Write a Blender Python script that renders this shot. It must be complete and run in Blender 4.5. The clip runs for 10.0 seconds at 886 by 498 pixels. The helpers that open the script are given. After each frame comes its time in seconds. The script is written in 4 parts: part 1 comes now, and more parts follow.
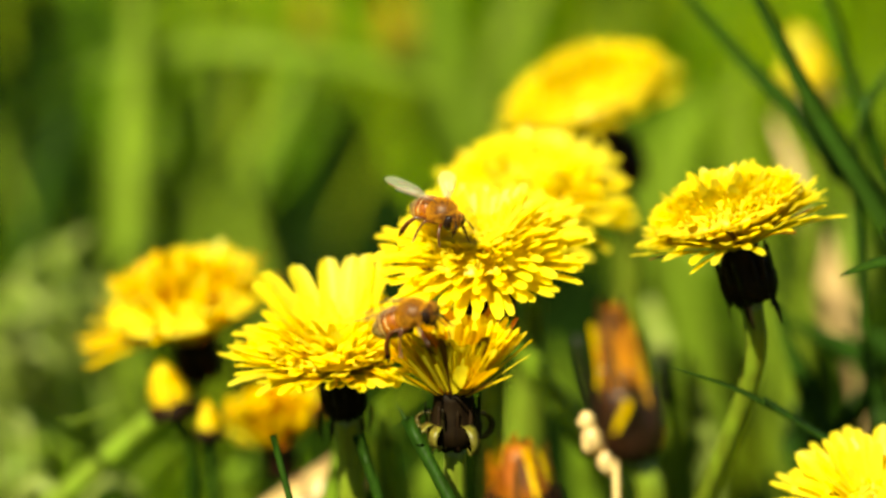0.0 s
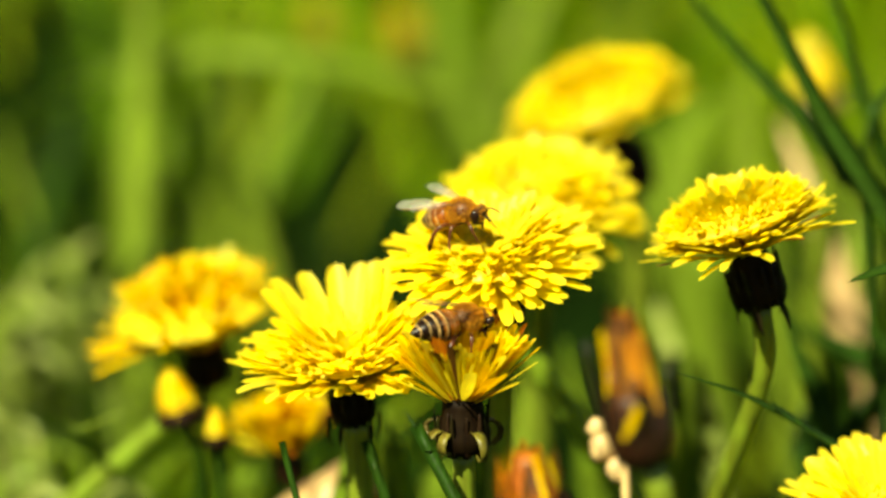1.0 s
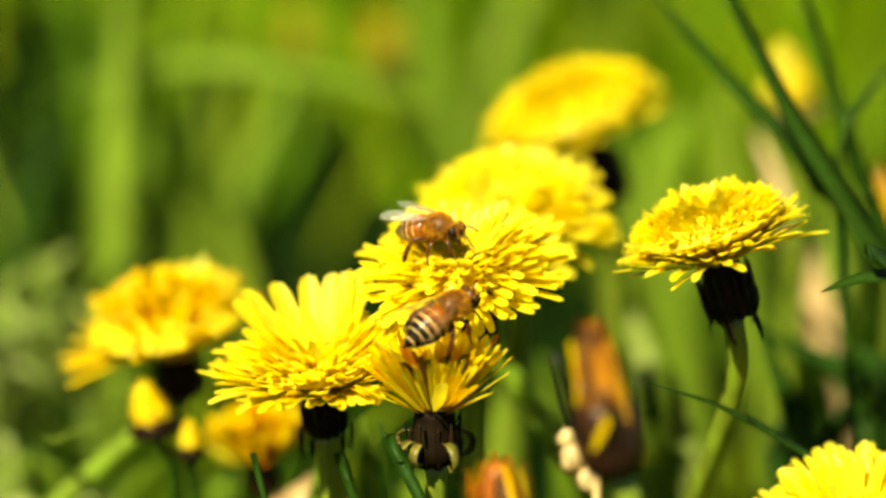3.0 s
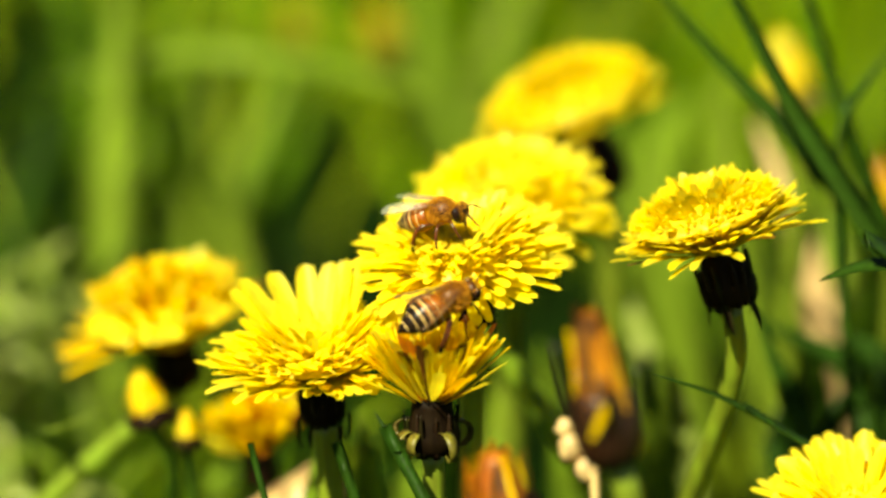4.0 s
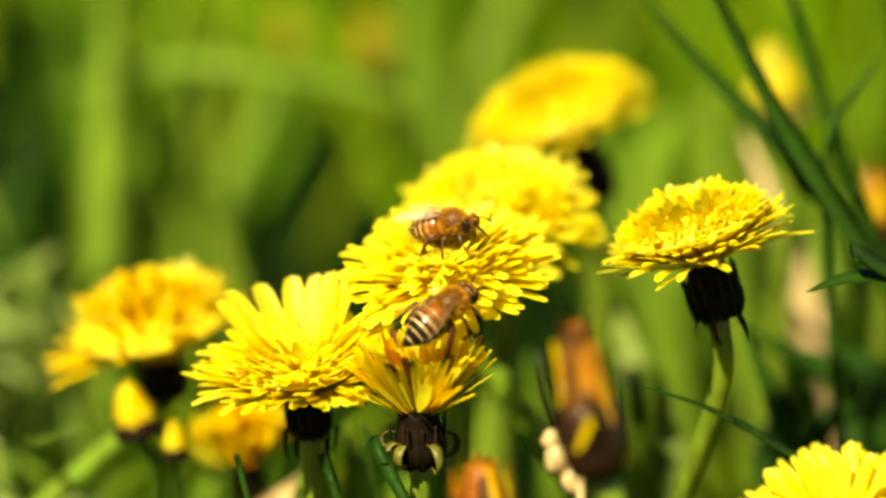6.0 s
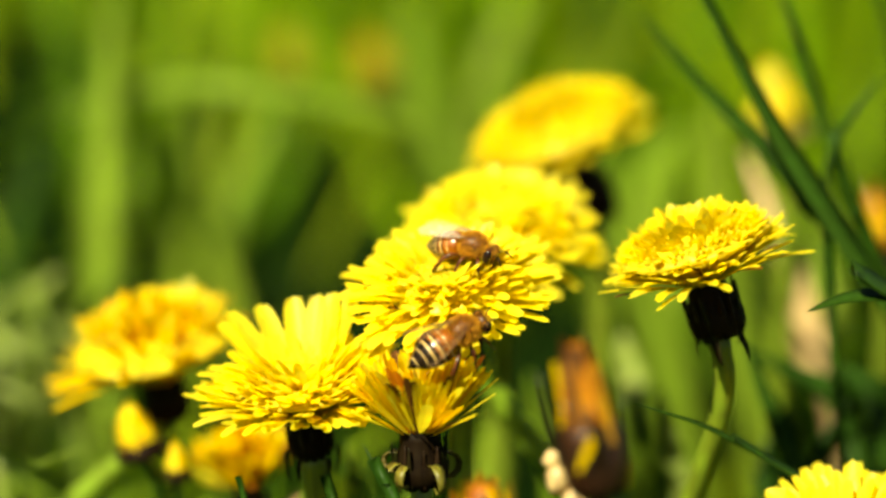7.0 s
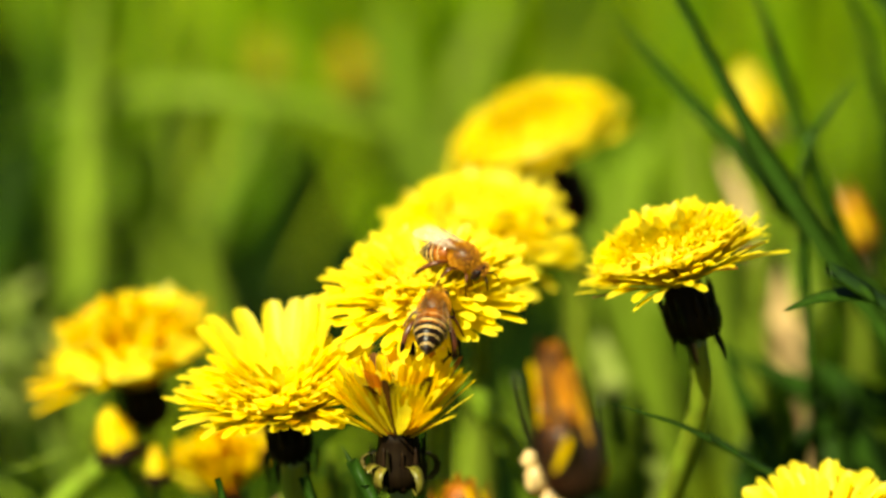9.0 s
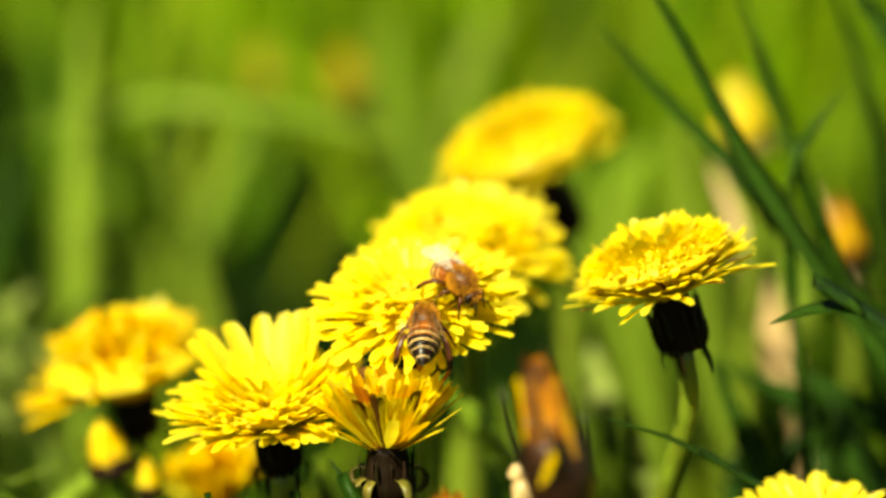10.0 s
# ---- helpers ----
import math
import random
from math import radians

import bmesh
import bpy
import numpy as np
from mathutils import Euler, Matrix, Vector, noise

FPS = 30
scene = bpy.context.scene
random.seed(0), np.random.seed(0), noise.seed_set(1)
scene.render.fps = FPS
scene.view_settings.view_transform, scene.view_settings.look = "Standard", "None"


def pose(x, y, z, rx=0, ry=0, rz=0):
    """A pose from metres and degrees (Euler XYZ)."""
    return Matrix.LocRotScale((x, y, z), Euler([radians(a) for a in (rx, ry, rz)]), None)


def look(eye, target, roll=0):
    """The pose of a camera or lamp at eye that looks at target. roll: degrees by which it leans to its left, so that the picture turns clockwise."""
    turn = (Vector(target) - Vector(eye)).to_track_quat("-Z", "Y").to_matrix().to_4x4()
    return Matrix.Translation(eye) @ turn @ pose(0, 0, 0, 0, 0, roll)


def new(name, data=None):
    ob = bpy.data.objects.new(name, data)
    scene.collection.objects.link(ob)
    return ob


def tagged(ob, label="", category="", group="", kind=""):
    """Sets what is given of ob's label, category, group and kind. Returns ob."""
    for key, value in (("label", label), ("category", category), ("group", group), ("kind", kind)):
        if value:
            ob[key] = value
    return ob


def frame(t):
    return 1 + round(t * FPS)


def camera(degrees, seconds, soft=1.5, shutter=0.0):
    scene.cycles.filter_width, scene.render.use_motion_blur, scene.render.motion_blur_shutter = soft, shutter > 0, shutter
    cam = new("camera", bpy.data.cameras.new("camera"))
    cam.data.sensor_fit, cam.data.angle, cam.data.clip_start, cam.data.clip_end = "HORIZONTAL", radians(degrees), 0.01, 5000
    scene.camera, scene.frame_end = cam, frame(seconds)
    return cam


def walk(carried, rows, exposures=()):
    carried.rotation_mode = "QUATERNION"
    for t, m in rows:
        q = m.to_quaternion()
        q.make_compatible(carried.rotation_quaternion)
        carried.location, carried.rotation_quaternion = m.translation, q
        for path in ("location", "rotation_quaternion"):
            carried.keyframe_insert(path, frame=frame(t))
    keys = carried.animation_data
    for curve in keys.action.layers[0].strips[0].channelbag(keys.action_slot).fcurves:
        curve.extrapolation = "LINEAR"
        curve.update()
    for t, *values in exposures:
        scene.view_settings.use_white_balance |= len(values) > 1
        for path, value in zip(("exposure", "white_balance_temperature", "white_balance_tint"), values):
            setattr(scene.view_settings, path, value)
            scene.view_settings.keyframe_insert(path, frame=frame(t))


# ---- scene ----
cam = camera(20.0, 10.0, soft=2.8, shutter=0.5)
cam.data.dof.use_dof = True
cam.data.dof.focus_distance = 0.349
cam.data.dof.aperture_fstop = 6.4

walk(cam, [
    (0, pose(0.00000, -0.34240, 0.24120, 72.00, -0.00, 0.00)),
    (0.5, pose(-0.00049, -0.34211, 0.24141, 72.00, 0.09, 0.04)),
    (1, pose(-0.00035, -0.34216, 0.24131, 72.12, 0.11, 0.11)),
    (1.5, pose(0.00000, -0.34295, 0.24215, 72.10, 0.21, 0.03)),
    (2, pose(0.00088, -0.34371, 0.24296, 72.31, 0.22, -0.00)),
    (2.5, pose(0.00176, -0.34272, 0.24202, 72.44, 0.09, -0.14)),
    (4, pose(0.00235, -0.34072, 0.24047, 72.17, 0.18, -0.19)),
    (4.5, pose(0.00292, -0.34062, 0.24097, 72.17, 0.28, -0.23)),
    (5, pose(0.00224, -0.34043, 0.23995, 72.30, 0.19, -0.38)),
    (6.5, pose(0.00373, -0.34047, 0.24080, 72.52, 0.13, -0.31)),
    (7, pose(0.00367, -0.34071, 0.24072, 72.86, 0.34, -0.31)),
    (7.5, pose(0.00413, -0.34140, 0.24221, 72.89, 0.34, -0.14)),
    (8, pose(0.00471, -0.34199, 0.24346, 72.90, 0.33, -0.30)),
    (8.5, pose(0.00638, -0.34160, 0.24199, 73.07, 0.41, -0.29)),
    (9, pose(0.00426, -0.34265, 0.24090, 72.97, 0.56, -0.82)),
    (9.5, pose(0.00398, -0.34200, 0.24176, 72.74, 0.72, -0.84)),
    (10, pose(0.00635, -0.34394, 0.24279, 73.06, 0.75, -0.81)),
], exposures=[(0, 1.88, 7550, -6), (10, 1.88, 7550, -6)])

# ---- light ----
SUN_TO = Vector((-0.36, -0.52, 0.78)).normalized()
world = bpy.data.worlds.new("sky")
scene.world = world
world.use_nodes = True
_sky = world.node_tree.nodes.new("ShaderNodeTexSky")
_sky.sky_type = "NISHITA"
_sky.sun_disc = False
_sky.sun_elevation = math.asin(SUN_TO.z)
_sky.sun_rotation = math.atan2(SUN_TO.x, SUN_TO.y)
_bg = world.node_tree.nodes["Background"]
_bg.inputs["Strength"].default_value = 0.027
world.node_tree.links.new(_sky.outputs[0], _bg.inputs["Color"])
_sun = bpy.data.lights.new("sun", "SUN")
_sun.energy = 4.5
_sun.angle = radians(0.53)
_sun.color = (1.0, 0.94, 0.76)
sun = new("sun", _sun)
sun.matrix_world = look(tuple(SUN_TO * 3), (0, 0, 0))


# ---- materials ----
def shader(name):
    m = bpy.data.materials.new(name)
    m.use_nodes = True
    return m, m.node_tree, m.node_tree.nodes["Principled BSDF"]


def node(nt, kind, **values):
    n = nt.nodes.new(kind)
    for k, v in values.items():
        n.inputs[k].default_value = v
    return n


def ramp(nt, src, stops):
    r = nt.nodes.new("ShaderNodeValToRGB")
    els = r.color_ramp.elements
    while len(els) < len(stops):
        els.new(0.5)
    for e, (p, c) in zip(els, stops):
        e.position, e.color = p, (*c, 1)
    nt.links.new(src, r.inputs[0])
    return r.outputs[0]


def mixed(nt, fac, a, b, mode="MIX"):
    m = nt.nodes.new("ShaderNodeMix")
    m.data_type, m.blend_type = "RGBA", mode
    for sock, v in ((m.inputs[0], fac), (m.inputs[6], a), (m.inputs[7], b)):
        if hasattr(v, "links"):
            nt.links.new(v, sock)
        elif isinstance(v, (int, float)):
            sock.default_value = v
        else:
            sock.default_value = (*v, 1)
    return m.outputs[2]


def stretched(nt, scale, coord="Object"):
    tc = nt.nodes.new("ShaderNodeTexCoord")
    mp = nt.nodes.new("ShaderNodeMapping")
    mp.inputs["Scale"].default_value = scale
    nt.links.new(tc.outputs[coord], mp.inputs[0])
    return mp.outputs[0]


def thin_leaf(name, colors, per_island=False, through_light=0.4, rough=0.42, scale=(60, 900, 900), vein=0.35, tint=(1, 1, 1), gloss=0.5):
    """A thin plant surface: colour differs from piece to piece, with long veins and blotches, and some light goes through."""
    m, nt, bsdf = shader(name)
    if per_island:
        rnd = nt.nodes.new("ShaderNodeNewGeometry").outputs["Random Per Island"]
    else:
        rnd = nt.nodes.new("ShaderNodeObjectInfo").outputs["Random"]
    n = len(colors)
    col = ramp(nt, rnd, [(i / max(n - 1, 1), c) for i, c in enumerate(colors)])
    fine = node(nt, "ShaderNodeTexNoise", Scale=1.0, Detail=3.0)
    nt.links.new(stretched(nt, scale), fine.inputs["Vector"])
    blot = node(nt, "ShaderNodeTexNoise", Scale=260.0, Detail=2.0)
    nt.links.new(stretched(nt, (1, 1, 1)), blot.inputs["Vector"])
    dark = mixed(nt, 1.0, col, (1 - vein, 1 - vein * 1.15, 1 - vein), "MULTIPLY")
    col = mixed(nt, ramp(nt, fine.outputs[0], [(0.38, (0, 0, 0)), (0.62, (1, 1, 1))]), dark, col)
    light = mixed(nt, 1.0, col, (0.86, 0.80, 0.8), "MULTIPLY")
    col = mixed(nt, ramp(nt, blot.outputs[0], [(0.40, (0, 0, 0)), (0.60, (1, 1, 1))]), light, col)
    nt.links.new(col, bsdf.inputs["Base Color"])
    bsdf.inputs["Roughness"].default_value = rough
    bsdf.inputs["Specular IOR Level"].default_value = gloss
    bump = node(nt, "ShaderNodeBump", Strength=0.35, Distance=0.0002)
    nt.links.new(fine.outputs[0], bump.inputs["Height"])
    nt.links.new(bump.outputs[0], bsdf.inputs["Normal"])
    tr = nt.nodes.new("ShaderNodeBsdfTranslucent")
    nt.links.new(mixed(nt, 1.0, col, tint, "MULTIPLY"), tr.inputs["Color"])
    mx = nt.nodes.new("ShaderNodeMixShader")
    mx.inputs[0].default_value = through_light
    nt.links.new(bsdf.outputs[0], mx.inputs[1])
    nt.links.new(tr.outputs[0], mx.inputs[2])
    nt.links.new(mx.outputs[0], nt.nodes["Material Output"].inputs["Surface"])
    return m


YELLOW = thin_leaf("petal_yellow", [(0.89, 0.737, 0.032), (0.9, 0.752, 0.042), (0.89, 0.743, 0.036), (0.91, 0.762, 0.055)], scale=(90, 1500, 1500), vein=0.06, rough=0.45, through_light=0.66, gloss=0.4)
GOLD = thin_leaf("petal_gold", [(0.86, 0.54, 0.004), (0.88, 0.62, 0.006), (0.84, 0.44, 0.005), (0.88, 0.67, 0.01)], scale=(90, 1500, 1500), vein=0.25, through_light=0.5)
ORANGE = thin_leaf("petal_orange", [(0.51, 0.136, 0.0068), (0.578, 0.2312, 0.00544), (0.4216, 0.102, 0.0068), (0.544, 0.2856, 0.0136)], scale=(90, 1500, 1500), vein=0.4)
DRIED = thin_leaf("petal_dried", [(0.088, 0.028, 0.004), (0.16, 0.06, 0.0064), (0.056, 0.0176, 0.004)], scale=(90, 1500, 1500), vein=0.5, through_light=0.2)
# Dull ochre: the far petals' turned-away shade is put into the colour.
SHADE_OCHRE = thin_leaf("petal_shade_ochre", [(0.42, 0.3795, 0.03), (0.5, 0.437, 0.035), (0.36, 0.3335, 0.03)], scale=(90, 1500, 1500), vein=0.25, through_light=0.3, gloss=0.2)
FLORET = thin_leaf("floret_yellow", [(0.89, 0.747, 0.034), (0.89, 0.737, 0.032), (0.91, 0.762, 0.048), (0.9, 0.747, 0.036)], per_island=True, scale=(500, 500, 500), vein=0.06, through_light=0.62, gloss=0.3, rough=0.40)
GRASS = thin_leaf("grass", [(0.02244, 0.07392, 0.00396), (0.161, 0.3168, 0.00924), (0.2746, 0.4488, 0.0132), (0.04752, 0.1294, 0.00528), (0.396, 0.5082, 0.02376)], per_island=True, scale=(40, 40, 6), vein=0.35, through_light=0.45, tint=(1.3, 1.25, 0.6), gloss=0.05)
# Darker copy of GRASS: shade low between the stems is put into its colour.
SHADE_GRASS = thin_leaf("grass_painted_shade", [(0.004789, 0.01368, 0.0008211), (0.008211, 0.0219, 0.001095), (0.01505, 0.03284, 0.001368), (0.006158, 0.01711, 0.0008211)], per_island=True, scale=(40, 40, 6), vein=0.35, through_light=0.35, tint=(1.3, 1.25, 0.6), gloss=0.05)
# Blade green darkened to carry the shade on these blades.
SHADE_GREEN = thin_leaf("grass_blade", [(0.01485, 0.04185, 0.00405), (0.02295, 0.0567, 0.004725), (0.01755, 0.04725, 0.004725)], scale=(1400, 1400, 30), vein=0.3, through_light=0.20, tint=(1.4, 1.3, 0.5), gloss=0.06)
# Pale green; gives the added meadow and stem blades a sunlit look by colour.
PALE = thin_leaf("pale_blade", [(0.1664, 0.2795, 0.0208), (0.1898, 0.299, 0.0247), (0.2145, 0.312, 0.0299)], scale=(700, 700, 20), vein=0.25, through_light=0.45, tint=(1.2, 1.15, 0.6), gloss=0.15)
HERB = thin_leaf("pale_herb", [(0.228, 0.312, 0.054), (0.288, 0.36, 0.078), (0.18, 0.264, 0.042)], scale=(300, 300, 300), vein=0.3, through_light=0.4, gloss=0.3)
STRAW = thin_leaf("dry_straw", [(0.6354, 0.4644, 0.1955), (0.7087, 0.5254, 0.2321), (0.5865, 0.4154, 0.171)], scale=(700, 700, 20), vein=0.4, through_light=0.35)
STEM = thin_leaf("dandelion_stem", [(0.156, 0.228, 0.0168), (0.192, 0.252, 0.0204), (0.132, 0.198, 0.0168)], scale=(900, 900, 40), vein=0.3, through_light=0.25, rough=0.4)
# Dark calyx and bract colours, deepened to carry the shade under the heads.
CALYX = thin_leaf("calyx_shaded", [(0.008262, 0.004498, 0.00153), (0.0101, 0.005783, 0.001836), (0.01193, 0.003213, 0.001836)], scale=(900, 900, 90), vein=0.5, through_light=0.1, rough=0.6, gloss=0.05)
BRACT = thin_leaf("bract_shaded", [(0.008574, 0.008574, 0.002143), (0.01607, 0.01786, 0.003214), (0.01786, 0.007854, 0.005), (0.03035, 0.025, 0.00714), (0.01072, 0.004284, 0.002857)], scale=(100, 900, 900), vein=0.5, through_light=0.15, rough=0.5, gloss=0.05)
CURL = thin_leaf("bract_olive", [(0.1105, 0.1062, 0.0119), (0.1615, 0.1445, 0.0187), (0.0595, 0.03825, 0.0085)], scale=(100, 900, 900), vein=0.45, through_light=0.2, rough=0.45, gloss=0.3)
BROWN = thin_leaf("bract_brown", [(0.01134, 0.002268, 0.000504), (0.02268, 0.004914, 0.000756), (0.006804, 0.001512, 0.000378)], scale=(100, 900, 900), vein=0.5, through_light=0.1)


def soil_material(name, lo, hi, crumb):
    m, nt, bsdf = shader(name)
    a = node(nt, "ShaderNodeTexNoise", Scale=9.0, Detail=6.0)
    b = node(nt, "ShaderNodeTexNoise", Scale=160.0, Detail=4.0)
    tc = nt.nodes.new("ShaderNodeTexCoord")
    for n in (a, b):
        nt.links.new(tc.outputs["Object"], n.inputs["Vector"])
    base = ramp(nt, a.outputs[0], [(0.35, lo), (0.65, hi)])
    col = mixed(nt, ramp(nt, b.outputs[0], [(0.4, (0, 0, 0)), (0.65, (1, 1, 1))]), base, crumb)
    nt.links.new(col, bsdf.inputs["Base Color"])
    bsdf.inputs["Roughness"].default_value = 1.0
    bsdf.inputs["Specular IOR Level"].default_value = 0.0
    bump = node(nt, "ShaderNodeBump", Strength=0.8, Distance=0.006)
    nt.links.new(b.outputs[0], bump.inputs["Height"])
    nt.links.new(bump.outputs[0], bsdf.inputs["Normal"])
    return m


# Near-black soil: shade of the dense grass is put into its colour.
SHADE_SOIL = soil_material("soil_painted_shade", (0.0015, 0.0060, 0.0010), (0.0040, 0.013, 0.0016), (0.004, 0.006, 0.0014))
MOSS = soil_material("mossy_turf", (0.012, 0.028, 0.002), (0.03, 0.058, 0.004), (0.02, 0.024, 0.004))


def chitin(name, a, b, rough=0.3, scale=1200.0, coat=0.0, gloss=0.3):
    m, nt, bsdf = shader(name)
    n = node(nt, "ShaderNodeTexNoise", Scale=scale, Detail=3.0)
    tc = nt.nodes.new("ShaderNodeTexCoord")
    nt.links.new(tc.outputs["Object"], n.inputs["Vector"])
    nt.links.new(ramp(nt, n.outputs[0], [(0.35, a), (0.65, b)]), bsdf.inputs["Base Color"])
    bsdf.inputs["Roughness"].default_value = rough
    bsdf.inputs["Specular IOR Level"].default_value = gloss
    bsdf.inputs["Coat Weight"].default_value = coat
    bump = node(nt, "ShaderNodeBump", Strength=0.3, Distance=0.00004)
    nt.links.new(n.outputs[0], bump.inputs["Height"])
    nt.links.new(bump.outputs[0], bsdf.inputs["Normal"])
    return m


AMBER = chitin("bee_amber", (0.13, 0.032, 0.0018), (0.22, 0.062, 0.003), 0.25, gloss=0.5)
BLACK = chitin("bee_black", (0.003, 0.0014, 0.0008), (0.008, 0.003, 0.0012), 0.3, gloss=0.1)
CREAM = chitin("bee_cream_band", (0.36, 0.22, 0.068), (0.48, 0.31, 0.11), 0.4)
THORAX = chitin("bee_thorax", (0.05, 0.016, 0.003), (0.11, 0.038, 0.004), 0.5)
FACE = chitin("bee_face", (0.03, 0.009, 0.002), (0.07, 0.022, 0.004), 0.4, gloss=0.2)
LEGS = chitin("bee_leg", (0.026, 0.006, 0.0016), (0.075, 0.018, 0.0026), 0.3)
EYE = chitin("bee_eye", (0.006, 0.0025, 0.0015), (0.012, 0.005, 0.003), 0.25, gloss=0.2)
FUR = thin_leaf("bee_fur", [(0.504, 0.216, 0.014), (0.648, 0.324, 0.03), (0.336, 0.12, 0.007)], per_island=True, vein=0.1, rough=0.7, through_light=0.4, gloss=0.1)
PALE_FUR = thin_leaf("bee_pale_fur", [(0.30, 0.16, 0.04), (0.38, 0.22, 0.06)], per_island=True, vein=0.1, rough=0.6, through_light=0.3)
VEIN = chitin("bee_wing_vein", (0.10, 0.05, 0.02), (0.16, 0.08, 0.03), 0.4)


def wing_material(name, colour, alpha):
    m, nt, bsdf = shader(name)
    n = node(nt, "ShaderNodeTexNoise", Scale=700.0, Detail=2.0)
    tc = nt.nodes.new("ShaderNodeTexCoord")
    nt.links.new(tc.outputs["Object"], n.inputs["Vector"])
    bsdf.inputs["Base Color"].default_value = colour
    bsdf.inputs["Roughness"].default_value = 0.28
    bsdf.inputs["Specular IOR Level"].default_value = 0.6
    bsdf.inputs["Alpha"].default_value = alpha
    bump = node(nt, "ShaderNodeBump", Strength=0.5, Distance=0.0001)
    nt.links.new(n.outputs[0], bump.inputs["Height"])
    nt.links.new(bump.outputs[0], bsdf.inputs["Normal"])
    return m


WING_CLEAR = wing_material("wing_clear", (0.12, 0.08, 0.04, 1), 0.035)
# Pale translucent wing, whitened so that its colour also holds a sun glint.
WING_GLINT = wing_material("wing_pale", (0.74, 0.70, 0.60, 1), 0.13)


# ---- mesh tools ----
def mesh_of(name, verts, faces, mats, slots=None, smooth=True):
    me = bpy.data.meshes.new(name)
    me.from_pydata([tuple(v) for v in verts], [], faces)
    for mt in mats:
        me.materials.append(mt)
    if slots:
        me.polygons.foreach_set("material_index", slots)
    if smooth:
        me.polygons.foreach_set("use_smooth", [True] * len(me.polygons))
    me.update()
    return me


def part(name, me, parent, m=None, label=""):
    ob = new(name, me)
    ob.parent = parent
    if m is not None:
        ob.matrix_basis = m
    return tagged(ob, label=label)


def thing(name, at, label, category, group="", kind=""):
    ob = new(name)
    ob.empty_display_size = 0.01
    ob.location = at
    return tagged(ob, label, category, group, kind)


def spline(pts, n):
    """n + 1 points on a smooth line through pts."""
    pts = [Vector(p) for p in pts]
    ext = [2 * pts[0] - pts[1], *pts, 2 * pts[-1] - pts[-2]]
    out = []
    segs = len(pts) - 1
    for i in range(n + 1):
        u = i / n * segs
        k = min(int(u), segs - 1)
        t = u - k
        a, b, c, d = ext[k:k + 4]
        out.append(0.5 * ((2 * b) + (c - a) * t + (2 * a - 5 * b + 4 * c - d) * t * t + (3 * b - a - 3 * c + d) * t ** 3))
    return out


def tube(pts, radii, sides=8, flat=1.0):
    """Verts and faces of a closed tube along pts."""
    verts, faces = [], []
    up = Vector((0.13, 0.21, 0.97))
    for i, p in enumerate(pts):
        d = (pts[min(i + 1, len(pts) - 1)] - pts[max(i - 1, 0)]).normalized()
        x = d.cross(up)
        if x.length < 1e-3:
            x = d.cross(Vector((1, 0, 0)))
        x.normalize()
        y = d.cross(x)
        for k in range(sides):
            a = 2 * math.pi * k / sides
            verts.append(p + radii[i] * (math.cos(a) * x + flat * math.sin(a) * y))
    for i in range(len(pts) - 1):
        for k in range(sides):
            k2 = (k + 1) % sides
            faces.append((i * sides + k, i * sides + k2, (i + 1) * sides + k2, (i + 1) * sides + k))
    faces.append(tuple(range(sides))[::-1])
    faces.append(tuple(range((len(pts) - 1) * sides, len(pts) * sides)))
    return verts, faces


def turned(profile, sides=20, sy=1.0, sz=1.0):
    """Verts and faces turned round the x axis from (x, radius) pairs."""
    verts, faces = [], []
    for x, r in profile:
        for k in range(sides):
            a = 2 * math.pi * k / sides
            verts.append((x, r * sy * math.cos(a), r * sz * math.sin(a)))
    n = len(profile)
    for i in range(n - 1):
        for k in range(sides):
            k2 = (k + 1) % sides
            faces.append((i * sides + k, (i + 1) * sides + k, (i + 1) * sides + k2, i * sides + k2))
    faces.append(tuple(range(sides)))
    faces.append(tuple(range((n - 1) * sides, n * sides))[::-1])
    return verts, faces


def ball(c, r, mats, sides=18, rows=10):
    prof = [(-math.cos(math.pi * i / rows), math.sin(math.pi * i / rows)) for i in range(rows + 1)]
    prof[0], prof[-1] = (-1, 0.02), (1, 0.02)
    v, f = turned(prof, sides)
    return mesh_of("ball", [(c[0] + x * r[0], c[1] + y * r[1], c[2] + z * r[2]) for x, y, z in v], f, mats)


# ---- ground ----
def build_ground():
    rnd = random.Random(5)
    verts, faces = [], []
    xs = [-300, -60, -15, -5, -2.5, *[-1.5 + 0.06 * i for i in range(51)], 2.5, 5, 15, 60, 300]
    ys = [-300, -60, -15, -4, -1.5, *[-0.9 + 0.06 * i for i in range(61)], 4, 7, 15, 60, 300]
    for y in ys:
        for x in xs:
            near = abs(x) < 2 and -1 < y < 3
            verts.append((x, y, (noise.noise((x * 6, y * 6, 0)) * 0.006 - 0.006) if near else -0.006))
    w = len(xs)
    for j in range(len(ys) - 1):
        for i in range(w - 1):
            faces.append((j * w + i, j * w + i + 1, (j + 1) * w + i + 1, (j + 1) * w + i))
    # Shade-dark soil near the flowers, mossy turf farther out.
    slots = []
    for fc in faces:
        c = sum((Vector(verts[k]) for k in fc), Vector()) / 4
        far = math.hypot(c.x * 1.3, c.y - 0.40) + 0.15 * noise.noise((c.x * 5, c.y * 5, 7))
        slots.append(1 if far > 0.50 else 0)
    g = new("ground", mesh_of("ground", verts, faces, [SHADE_SOIL, MOSS], slots))
    tagged(g, "mossy ground under meadow grass, shade painted on the soil", "ground", kind="structure")


